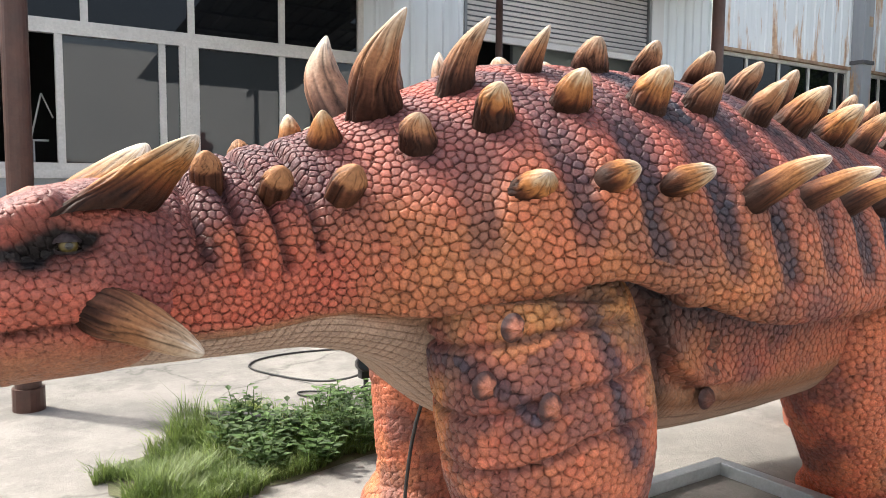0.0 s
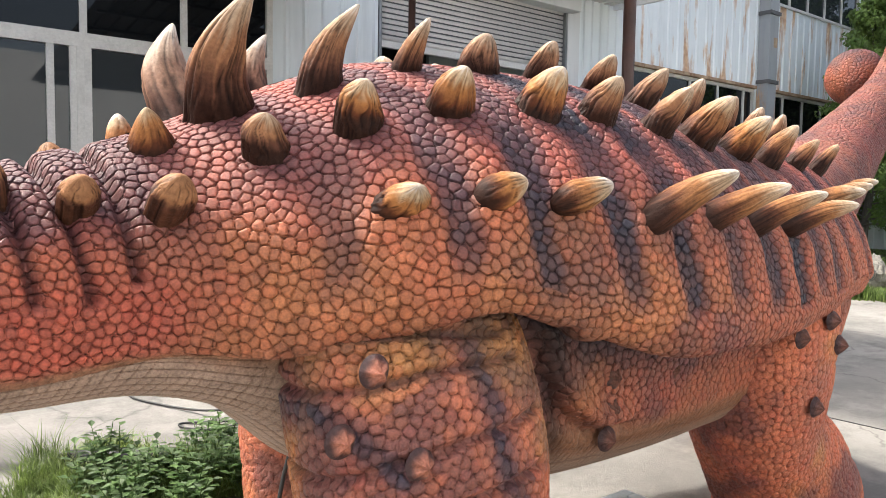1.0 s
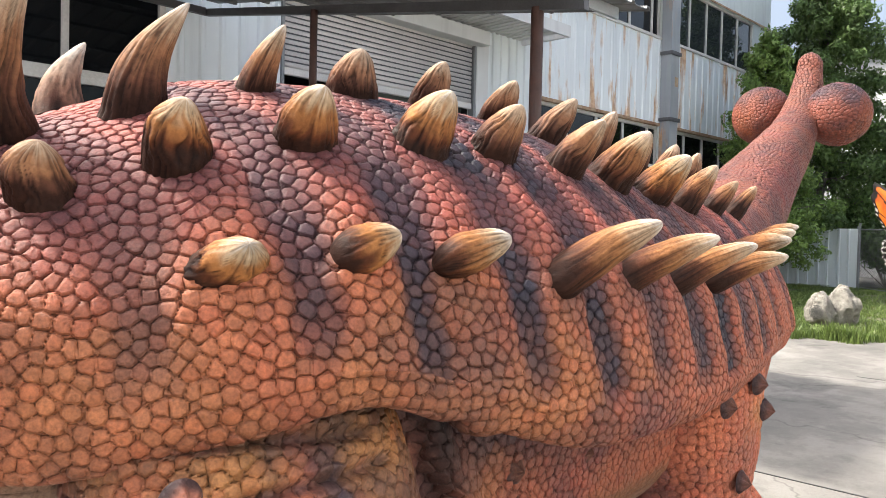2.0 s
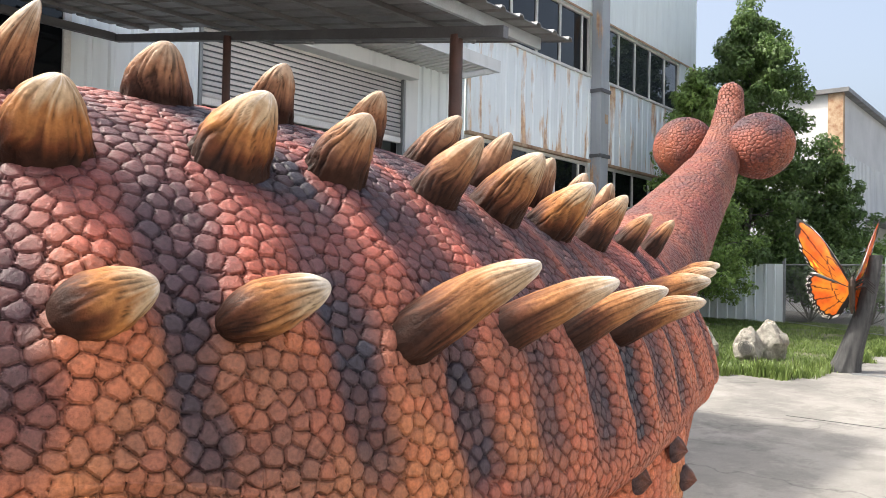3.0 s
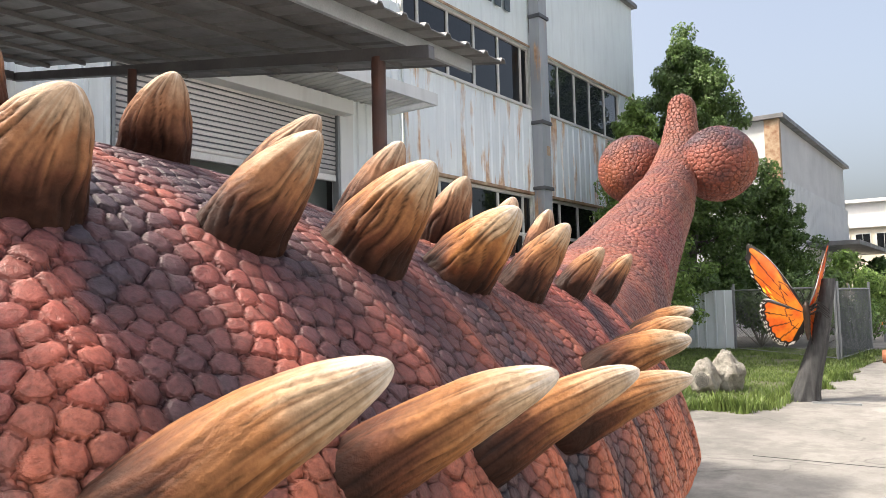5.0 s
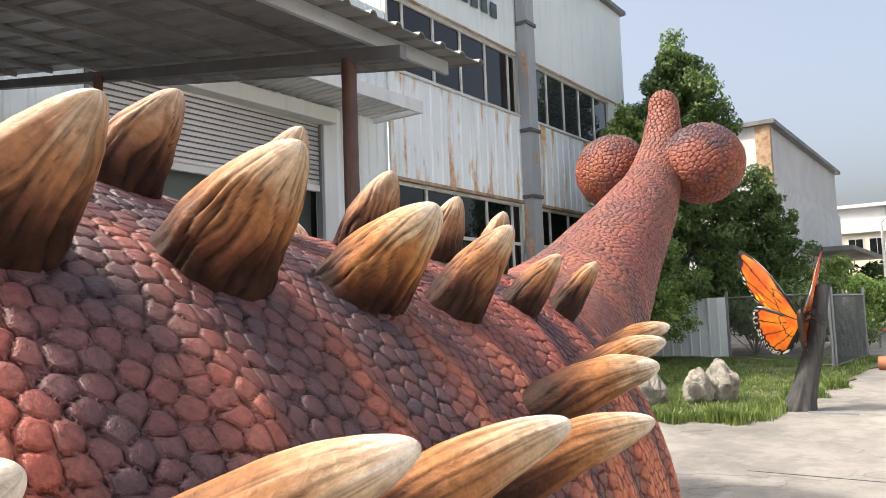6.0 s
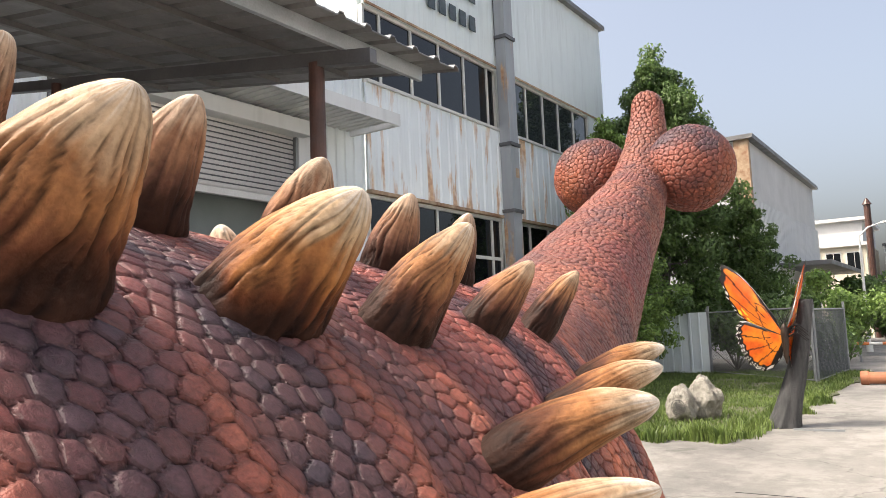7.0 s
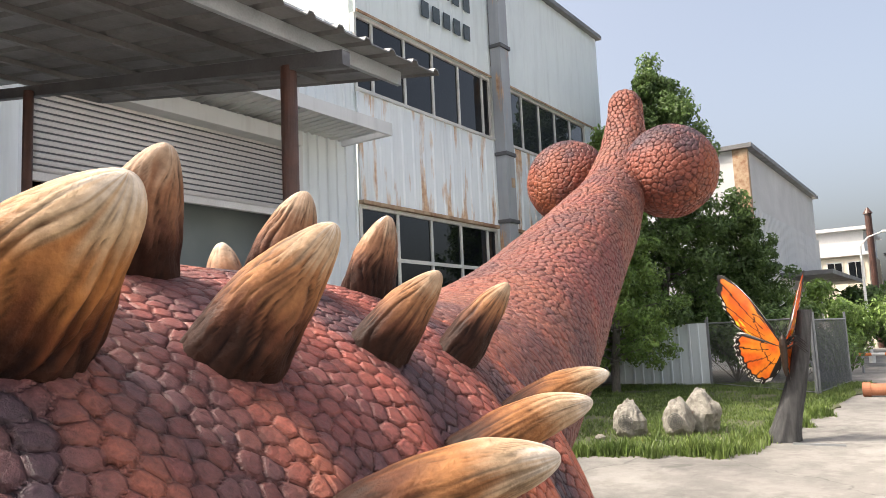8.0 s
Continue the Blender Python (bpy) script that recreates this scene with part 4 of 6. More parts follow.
    col = blend(np.broadcast_to((0.036, 0.015, 0.010), (*tt.shape, 3)), mids[0], step(0.03, 0.22, tone_t))
    col = blend(col, mids[1], step(0.18, 0.45, tone_t))
    col = blend(col, mids[2], step(0.46, 0.74, tone_t))
    col = blend(col, (0.66, 0.58, 0.49), step(0.74, 0.92, tone_t))
    col = col * (1 - 0.72 * np.clip(furrow * 1.3, 0, 1))[..., None] * (0.9 + 0.2 * knob)[..., None] * (1 + (0.3 * hair - 0.16) * calm)[..., None]
    col = np.concatenate([col, np.ones((*tt.shape, 1))], -1).reshape(-1, 4)
    sheets.append((p.reshape(-1, 3), quads(len(t), around, True)[:, ::-1], col, 1))


def globe(c, r, seed, size=0.031):
    """A scaly ball of the tail club."""
    th, ph = np.linspace(0.02, np.pi - 0.02, 150), np.linspace(0, 2 * np.pi, 260, endpoint=False)
    a, b = np.meshgrid(th, ph, indexing="ij")
    d = np.stack([np.sin(a) * np.cos(b), np.sin(a) * np.sin(b), np.cos(a)], -1)
    p = np.asarray(c) + d * r * (1 + 0.05 * (clouds(d, 2.0, seed)[..., None] - 0.5))
    one = np.ones(a.shape)
    skin(p, size, 0.13, one * 0.35, one * 0.0, seed, wrap=True, shade=lambda q, tag: blend(blend(np.broadcast_to((0.25, 0.07, 0.045), q.shape), DARK, np.clip(step(0.5, 0.75, clouds(q, 6.0, seed)) * 0.6 + 0.5 * step(0.0, 0.15, q[..., 2] - c[2]), 0, 0.8)), (0.33, 0.095, 0.04), 0.8 * step(0.5, 0.75, clouds(q, 4.0, seed + 5))) * (0.88 + 0.24 * tag)[..., None])


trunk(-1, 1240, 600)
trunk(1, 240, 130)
# head: a low wedge with a beak, heavy brows, deep-set eyes and a long mouth
def near_line(p, x0, z0, x1, z1, width):
    t = np.clip((p[..., 0] - x0) / (x1 - x0), 0, 1)
    d = np.hypot(np.maximum(np.abs(p[..., 0] - (x0 + x1) / 2) - abs(x1 - x0) / 2, 0), p[..., 2] - (z0 + (z1 - z0) * t))
    return np.exp(-(d / width) ** 2)


BROW = ((0.0, 1.385), (0.17, 1.43), (0.235, 1.458), (0.295, 1.488), (0.375, 1.478))
SOCKET = ((0.235, 1.425), (0.29, 1.452), (0.35, 1.448))


def face(p):
    """Relief: a heavy brow over a deep socket, the line of the mouth, a swell of the cheek."""
    brow = near_path(p, [(x, z + 0.038) for x, z in BROW[:-1]], 0.03)
    return 0.05 * brow - 0.06 * near_path(p, SOCKET, 0.034) - 0.022 * near_line(p, -0.5, 1.20, 0.34, 1.245, 0.012) + 0.02 * near_line(p, 0.0, 1.33, 0.35, 1.32, 0.04)


def face_darks(p):
    # recess shade of socket, brow and mouth in the colour, plus dark cheek paint
    socket = 1.0 * near_path(p, SOCKET, 0.036) + 0.8 * near_path(p, [(x, z - 0.012) for x, z in BROW], 0.014)
    return np.clip(socket + 0.55 * near_path(p, ((0.15, 1.40), (0.33, 1.385)), 0.03) + 0.7 * near_line(p, -0.5, 1.20, 0.34, 1.245, 0.014), 0, 1)


limb([(0.66, 2.28, 1.37), (0.45, 2.27, 1.345), (0.2, 2.26, 1.30), (-0.1, 2.25, 1.25), (-0.35, 2.25, 1.2), (-0.5, 2.25, 1.16), (-0.55, 2.25, 1.14)],
     [(0.19, 0.2), (0.255, 0.28), (0.225, 0.27), (0.18, 0.22), (0.14, 0.16), (0.08, 0.09), (0.01, 0.01)], 250, 320, 0.026, 8, upper=0.6, round_=2.6, relief=face, mark=face_darks, pale=lambda q: 0.4 * step(1.31, 1.14, q[..., 2]), dark=lambda q: np.maximum(0.5 * step(0.47, 0.66, clouds(q, 7.0, 57)), 0.6 * step(0.46, 0.54, q[..., 0]) * step(1.25, 1.4, q[..., 2])))
# legs
limb([(1.72, 2.04, 1.36), (1.72, 1.98, 1.2), (1.73, 1.90, 0.95), (1.77, 1.89, 0.66), (1.80, 1.92, 0.42), (1.79, 1.93, 0.2), (1.76, 1.92, 0.1), (1.75, 1.92, 0.0)],
     # leg top under the lip, and its folds, have shade put into the colour
     [(0.32, 0.24), (0.36, 0.28), (0.37, 0.30), (0.36, 0.29), (0.29, 0.26), (0.27, 0.25), (0.31, 0.29), (0.30, 0.28)], 360, 430, 0.036, 12, upper=-0.35, depth=0.31, relief=lambda q: -0.028 * np.max([near_path(q, l_, 0.013) for l_ in LEG_FOLDS], axis=0), dark=lambda q: np.maximum(np.maximum(0.9 * np.max([near_path(q, l_, 0.06) for l_ in LEG_DARK], axis=0), 0.6 * step(0.52, 0.66, clouds(q, 8.0, 83))), 0.7 * np.max([near_path(q, l_, 0.016) for l_ in LEG_FOLDS], axis=0)), mark=lambda q: 0.5 * step(1.14, 1.27, q[..., 2] + 0.1 * np.maximum(1.7 - q[..., 0], 0)))
limb([(1.92, 2.86, 1.3), (1.92, 2.9, 0.9), (1.92, 2.92, 0.5), (1.92, 2.92, 0.22), (1.90, 2.92, 0.1), (1.9, 2.92, 0.0)],
     [(0.3, 0.28), (0.27, 0.26), (0.23, 0.22), (0.22, 0.22), (0.27, 0.27), (0.26, 0.26)], 150, 170, 0.036, 13, bands=0.006, start=-90)
limb([(3.62, 1.96, 1.34), (3.64, 1.93, 1.15), (3.67, 1.92, 0.85), (3.74, 1.94, 0.6), (3.86, 1.96, 0.42), (4.08, 1.98, 0.22), (4.12, 1.97, 0.1), (4.12, 1.97, 0.0)],
     [(0.34, 0.30), (0.35, 0.33), (0.33, 0.31), (0.30, 0.27), (0.30, 0.25), (0.42, 0.27), (0.48, 0.30), (0.47, 0.29)], 270, 350, 0.036, 14, upper=-0.35, depth=0.31, bands=0.006, dark=lambda q: 0.7 * np.max([near_path(q, l_, 0.07) for l_ in HIND_DARK], axis=0))
limb([(4.2, 2.75, 1.35), (4.5, 2.72, 0.95), (4.8, 2.7, 0.6), (4.98, 2.7, 0.4), (5.0, 2.7, 0.2), (4.98, 2.7, 0.1), (4.98, 2.7, 0.0)],
     [(0.36, 0.3), (0.32, 0.28), (0.27, 0.25), (0.24, 0.22), (0.24, 0.22), (0.28, 0.26), (0.27, 0.25)], 120, 150, 0.045, 15, start=-90)
# tail, rising to the club
limb([(4.3, 2.35, 1.53), (4.7, 2.335, 1.60), (5.1, 2.325, 1.76), (5.5, 2.335, 1.98), (5.9, 2.355, 2.2), (6.2, 2.375, 2.4), (6.38, 2.39, 2.6), (6.47, 2.395, 2.8), (6.50, 2.40, 2.925), (6.505, 2.40, 2.955)],
     [(0.345, 0.48), (0.29, 0.38), (0.24, 0.28), (0.20, 0.21), (0.165, 0.165), (0.13, 0.13), (0.10, 0.105), (0.075, 0.08), (0.05, 0.05), (0.003, 0.003)], 600, 290, 0.029, 17, upper=0.2, start=-60, depth=0.22, dark=lambda q: 0.5 + 0.2 * step(0.45, 0.65, clouds(q, 5.0, 77)))
globe((6.34, 2.16, 2.485), 0.207, 19)
globe((6.46, 2.705, 2.53), 0.207, 20)

def back_horns(row, slope, taper, power):
    """A row along the back with its mates across the spine; each is cut flush with the hide, which slopes by that angle there."""
    for k, (x, y, z, tx, ty, tz, r) in enumerate(row):
        tall = row is UPPER_ROW and k < 3
        upper_ = row is UPPER_ROW
        tone = 0.06 if tall else 0.0 if upper_ else (-0.1, -0.02, 0.02, 0.07, -0.02, 0.0, 0.06, 0.07, 0.03, -0.06, -0.08)[k]
        hue = (0.55 if tall else 0.75) if upper_ else (0.5, 0.0, 0.0, 0.0, 0.5, 0.5, 0.25, 0.0, 0.35, 0.5, 0.5)[k]
        bend = ((-0.05, -0.035, -0.012)[k], 0, 0) if tall else (-0.12 * r, 0, 0)
        mid = 2 * float(hermite(KNOTS, SPINE_Y, [x])[0])
        for side in (-1, 1):
            axes = ((1, 0, 0), (0, -0.8 * math.cos(slope), side * 0.8 * math.sin(slope)))
            y0, z0 = y + 0.42 * r * math.cos(slope), z + 0.42 * r * math.sin(slope)
            at, to = ((x, y0, z0), (tx, ty, tz)) if side < 0 else ((x, mid - y0, z0), (tx, mid - ty, tz))
            many = dict(around=104, rows=42) if side < 0 else dict(around=48, rows=30)
            horn(at, to, r, 1.0, bend, (0.74, 0.68, 0.6)[k] if tall else taper, tone if side < 0 else 0.24 if tall else 0.1, seed=k + (0 if side < 0 else 190) + 10 * len(row) + (5 if power < 3 else 0),
                 root=0.07 if k < 8 else 0.1, power=5.0 if tall else power, axes=axes, hue=hue if side < 0 or not tall else 1.0, **many)


back_horns(UPPER_ROW, radians(17), 0.32, 3.0)
back_horns(LOWER_ROW, radians(40), 0.32, 2.9)
for k, (x, y, z, tx, ty, tz, r) in enumerate(SIDE_ROW):
    mid = 2 * float(hermite(KNOTS, SPINE_Y, [x])[0])
    horn((x - 0.02, y + 0.022, z - 0.01), (tx, ty, tz), r * 0.97, 1.0, (0, -0.004, 0.016), 0.5, 0.12, seed=k + 70, root=0.05, grain=0.75, hue=0.25, egg=0.36)
    horn((x, mid - y, z), (tx, mid - ty, tz), r, 1.0, (0, 0.004, 0.014), 0.55, 0.0, seed=k + 270, around=32, rows=22)
# studs on the neck, shoulder and flank
for k, (x, y, z, ox, oy, oz, r) in enumerate(((0.69, 2.14, 1.63, -0.15, -0.4, 0.8, 0.046), (0.865, 2.05, 1.60, -0.1, -0.7, 0.6, 0.045), (1.06, 1.99, 1.60, 0, -0.7, 0.6, 0.052), (0.9, 2.46, 1.68, -0.1, 0.2, 1, 0.045))):
    o = np.array([ox, oy, oz]) / np.linalg.norm([ox, oy, oz])
    horn((x, y, z), np.array([x, y, z]) + o * r * 1.25, r * 0.92, 1.1, (0, 0, 0), 0.35, 0.32, seed=300 + k, around=72, rows=28, power=2.2, top=0.5, hue=0.4)
horn((1.567, 1.775, 1.575), (1.56, 1.69, 1.628), 0.052, 1.6, (0, 0, 0), 0.22, 0.04, seed=320, around=80, rows=30, power=2.2)
horn((1.765, 1.695, 1.592), (1.872, 1.618, 1.652), 0.056, 1.0, (0, -0.006, 0.004), 0.1, 0.04, seed=321, around=80, rows=34, root=0.012, power=2.4, egg=0.55)
horn((1.985, 1.622, 1.583), (2.128, 1.535, 1.648), 0.052, 1.0, (0, -0.006, 0.004), 0.15, 0.16, seed=322, around=80, rows=34, root=0.012, power=2.6, egg=0.55, hue=0.15)
horn((1.09, 2.22, 1.69), (1.05, 2.15, 1.815), 0.07, 1.0, (0, 0, 0), 0.72, -0.1, seed=312, around=60, rows=26)
horn((1.10, 2.5, 1.70), (1.09, 2.52, 1.83), 0.055, 1.0, (0, 0, 0), 0.6, 0.12, seed=313, around=40, rows=22)
# brow and cheek horns
for s_ in (-1, 1):
    horn((0.405, 2.26 + s_ * 0.2, 1.515), (0.615, 2.26 + s_ * 0.27, 1.715), 0.128, 1.0, (0.01, 0, 0.012), 0.74, 0.15, seed=341 + s_, root=0.03, power=9.0, axes=((1.0, 0, 0.06), (0, s_ * 0.62, 0.25)))
    horn((0.35, 2.26 + s_ * 0.235, 1.29), (0.586, 2.26 + s_ * 0.42, 1.174), 0.074, 1.0, (0, 0, 0.012), 0.6, 0.1, seed=351 + s_, root=0.03, power=7.0, egg=0.42, hue=0.5)
# warts on the legs
def wart(c, r, seed, tip):
    t, a = np.linspace(0, 1, 12), np.linspace(0, 2 * np.pi, 28, endpoint=False)
    tt, aa = np.meshgrid(t, a, indexing="ij")
    rr = r * (1 - tt) * (1 + 0.16 * np.sin(5 * aa + seed) * tt * (1 - tt) * 4)
    out = r * 0.85 * tt ** 0.8 * (1 + 0.15 * np.sin(5 * aa + seed)) - 0.008
    p = np.asarray(c) + np.stack([rr * np.cos(aa), -out, rr * np.sin(aa)], -1)
    col = blend(np.broadcast_to((0.07, 0.035, 0.035), (*tt.shape, 3)), tip, step(0.12, 0.6, tt)) * (0.85 + 0.3 * value_noise(p, 90.0, seed))[..., None]
    sheets.append((p.reshape(-1, 3), quads(12, 28, True), np.concatenate([col, np.full((*tt.shape, 1), 1.0)], -1).reshape(-1, 4), 0))


for k, (x, y, z) in enumerate(((1.43, 1.68, 1.18), (1.36, 1.72, 1.01), (1.53, 1.625, 0.945), (1.91, 1.69, 1.0), (3.38, 1.57, 1.07), (3.62, 1.56, 1.12), (3.75, 1.58, 1.0), (3.6, 1.6, 0.75), (2.42, 1.74, 0.91), (2.41, 1.73, 1.02), (2.76, 1.74, 1.0), (2.43, 1.76, 0.8))):
    wart((x, y, z), 0.044, 370 + k, (0.5, 0.19, 0.12) if x < 2 else (0.2, 0.085, 0.06))


def eyeball(c, r):
    th, ph = np.linspace(0.01, np.pi - 0.01, 24), np.linspace(0, 2 * np.pi, 36, endpoint=False)
    a, b = np.meshgrid(th, ph, indexing="ij")
    d = np.stack([np.sin(a) * np.cos(b), -np.cos(a) * np.sign(2.26 - c[1]), np.sin(a) * np.sin(b)], -1)
    col = blend(np.broadcast_to((0.01, 0.01, 0.01), d.shape), (0.11, 0.08, 0.02), step(0.3, 0.4, a))
    col = blend(col, (0.02, 0.015, 0.012), step(0.72, 0.9, a))
    sheets.append(((np.asarray(c) + d * r).reshape(-1, 3), quads(24, 36, True), np.concatenate([col, np.ones((*a.shape, 1))], -1).reshape(-1, 4), 2))
    for up, low, high in ((1, 0.30, 1.5), (-1, 0.42, 1.5)):              # the two lids
        e, w = np.meshgrid(np.linspace(low, high, 10), np.linspace(0.1, np.pi - 0.1, 24), indexing="ij")
        tilt = e * (0.35 + 0.65 * np.sin(w))
        d = np.stack([np.cos(w) * np.cos(tilt), np.sin(w) * np.cos(tilt) * np.sign(c[1] - 2.26), up * np.sin(tilt)], -1)
        thick = 1.16 + 0.1 * value_noise(d, 9.0, 5)
        col = np.broadcast_to((0.05, 0.036, 0.04), d.shape) * (0.7 + 0.6 * value_noise(d, 14.0, 8))[..., None]
        f = quads(10, 24)
        sheets.append(((np.asarray(c) + d * (r * thick)[..., None]).reshape(-1, 3), f, np.concatenate([col, np.ones((*e.shape, 1))], -1).reshape(-1, 4), 0))


eyeball((0.319, 2.047, 1.438), 0.028)
eyeball((0.319, 2.473, 1.438), 0.028)


def sculpture():
    vs, fs, cs, ms, n = [], [], [], [], 0
    for v, f, c, m in sheets:
        vs.append(v), fs.append(f + n), cs.append(c), ms.append(np.full(len(f), m))
        n += len(v)
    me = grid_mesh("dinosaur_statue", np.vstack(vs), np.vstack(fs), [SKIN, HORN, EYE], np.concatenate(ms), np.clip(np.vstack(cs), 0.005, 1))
    return tagged(new("dinosaur_statue", me), "armoured dinosaur statue, orange and dark striped scales, ridged horns", "statue")


sculpture()


# ---- planting ----
def leaves(rng, centres, radii, count, size, name, mat, droop=0.3):
    """Many single leaves, each a small folded blade, gathered in clumps with gaps between."""
    n = len(centres)
    pick = rng.integers(0, n, count)
    d = rng.normal(size=(count, 3))
    d /= np.linalg.norm(d, axis=1, keepdims=True)
    r = rng.random(count) ** 0.45
    c = np.asarray(centres)[pick] + d * (np.asarray(radii)[pick] * r)[:, None] * np.array([1, 1, 0.8])
    out = d + rng.normal(size=(count, 3)) * 0.6 + np.array([0, 0, 0.35])
    out /= np.linalg.norm(out, axis=1, keepdims=True)
    side = np.cross(out, rng.normal(size=(count, 3)))
    side /= np.linalg.norm(side, axis=1, keepdims=True)
    fall = np.cross(side, out)
    fall[:, 2] -= droop
    s = size * (0.6 + 0.8 * rng.random(count))[:, None]
    a, b = c - fall * s * 0.5, c + fall * s * 0.5
    l, q = c - side * s * 0.28 + out * s * 0.08, c + side * s * 0.28 + out * s * 0.08
    v = np.stack([a, l, b, q], 1).reshape(-1, 3)
    f = np.arange(count * 4).reshape(-1, 4)
    tri = np.concatenate([f[:, [0, 1, 3]], f[:, [1, 2, 3]]])
    return grid_mesh(name, v, tri, [mat], smooth=False)


def tree(at, height, spread, seed, label, mat, count, size, first=0.12, narrow=0.75):
    """A tapered trunk, limbs that divide, and a crown of leaf clumps."""
    rng = np.random.default_rng(seed)
    e = thing("tree", at, label, "tree")
    bm = bmesh.new()
    pts = [Vector((0.12 * math.sin(3 * k + seed), 0.12 * math.cos(2 * k + seed), height * 0.93 * k / 8)) for k in range(9)]
    for k in range(8):
        rod(bm, pts[k], pts[k + 1], 0.017 * height * (1 - k / 9), 0.017 * height * (1 - (k + 1) / 9), 9)
    centres, radii = [], []
    for k in range(84):
        h = first + (1 - first) * (k + rng.random()) / 84
        reach = spread * (1 - h) ** narrow * (0.55 + 0.5 * rng.random()) * min(1.0, 0.55 + 3 * (h - first + 0.1))
        ang = k * 2.4 + rng.random()
        p = pts[min(7, int(h * 0.93 * 8))]
        root = Vector((p.x, p.y, height * h * 0.9))
        end = root + Vector((math.cos(ang) * reach, math.sin(ang) * reach, height * 0.06 * rng.random() + 0.1))
        rod(bm, root, end, 0.005 * height * (1.1 - h), 0.004, 5)
        for f in (0.45, 0.75, 1.0):
            q = root.lerp(end, f) + Vector(rng.normal(size=3) * 0.12 * spread * 0.4)
            centres.append(tuple(q))
            radii.append(spread * (0.1 + 0.1 * rng.random()) * (1.15 - 0.5 * h))
    centres.append((0, 0, height * 0.97)), radii.append(spread * 0.14)
    part("trunk", bm, BARK, e)
    ob = new("crown", leaves(rng, centres, radii, count, size, "crown", mat))
    ob.parent = e
    return e


tree((29.6, 9.75, 0), 11.7, 3.9, 3, "tall leafy tree with a dense dark green crown", LEAF, 84000, 0.14, 0.1, 0.55)
tree((24.6, 9.75, 0), 8.0, 2.5, 5, "young leafy tree with a bright green crown", YOUNG_LEAF, 36000, 0.12, 0.1, 0.6)
tree((31.5, 7.6, 0), 6.0, 2.5, 8, "low spreading tree behind the fence", LEAF, 30000, 0.13, 0.1, 0.5)


def bush(at, r, high, seed, mat, label, count=3500, size=0.16):
    rng = np.random.default_rng(seed)
    e = thing("bush", at, label, "bush")
    bm = bmesh.new()
    cs, rs = [], []
    for k in range(14):
        a = rng.random() * 6.28
        q = Vector((math.cos(a) * r * rng.random(), math.sin(a) * r * rng.random(), high * (0.3 + 0.6 * rng.random())))
        rod(bm, (0, 0, 0), q, 0.02, 0.006, 5)
        cs.append(tuple(q)), rs.append(r * (0.3 + 0.25 * rng.random()))
    part("stems", bm, BARK, e)
    ob = new("foliage", leaves(rng, cs, rs, count, size, "foliage", mat))
    ob.parent = e


bush((33.0, 5.5, 0), 1.2, 3.4, 21, YOUNG_LEAF, "yellow-green bush behind the fence")
bush((37.0, 5.0, 0), 1.6, 3.0, 22, YOUNG_LEAF, "yellow-green bush beside the lane", 4500)
bush((28.8, 7.4, 0), 1.4, 2.6, 23, LEAF, "dark bush behind the mesh fence", 5000)
bush((29.4, 5.7, 0), 1.4, 2.4, 24, LEAF, "dark bush behind the mesh fence", 5000)
for k_, (bx, by) in enumerate(((52, 2.5), (55, 0.0), (50, 4.6), (58, -3.0), (60, 3.4))):
    bush((bx, by, 0), 2.4, 3.4, 30 + k_, LEAF, "dark green bushes at the end of the lane", 3000, 0.35)


def blades(rng, xy, high, name, mat, lean=0.5, width=0.006):
    """Grass, blade by blade: three-sided strips that bend over."""
    n = len(xy)
    h = high * (0.5 + 0.8 * rng.random(n))
    a = rng.random(n) * 6.28
    w = width * (0.7 + 0.6 * rng.random(n))
    dx, dy = np.cos(a), np.sin(a)
    b = lean * h * rng.random(n)
    base = np.column_stack([xy, np.full(n, 0.0)]) if xy.shape[1] == 2 else xy
    side = np.column_stack([-dy * w, dx * w, 0 * w])
    mid = base + np.column_stack([dx * b * 0.35, dy * b * 0.35, h * 0.6])
    tip = base + np.column_stack([dx * b, dy * b, h])
    v = np.stack([base - side, base + side, mid + side * 0.8, mid - side * 0.8, tip], 1).reshape(-1, 3)
    i = np.arange(n)[:, None] * 5
    f = np.concatenate([i + [0, 1, 2], i + [0, 2, 3], i + [3, 2, 4]])
    return grid_mesh(name, v, f, [mat], smooth=False)


VERGE = [(14.4, 3.9), (18.0, 3.75), (25.6, 3.5), (27.9, 3.55), (27.9, 11.75), (11.2, 11.75), (12.3, 8.2), (13.75, 5.5)]


def inside(p, poly):
    hit = np.zeros(len(p), bool)
    for (x0, y0), (x1, y1) in zip(poly, poly[1:] + poly[:1]):
        cross_ = (y0 > p[:, 1]) != (y1 > p[:, 1])
        hit ^= cross_ & (p[:, 0] < (x1 - x0) * (p[:, 1] - y0) / (y1 - y0 + 1e-9) + x0)
    return hit


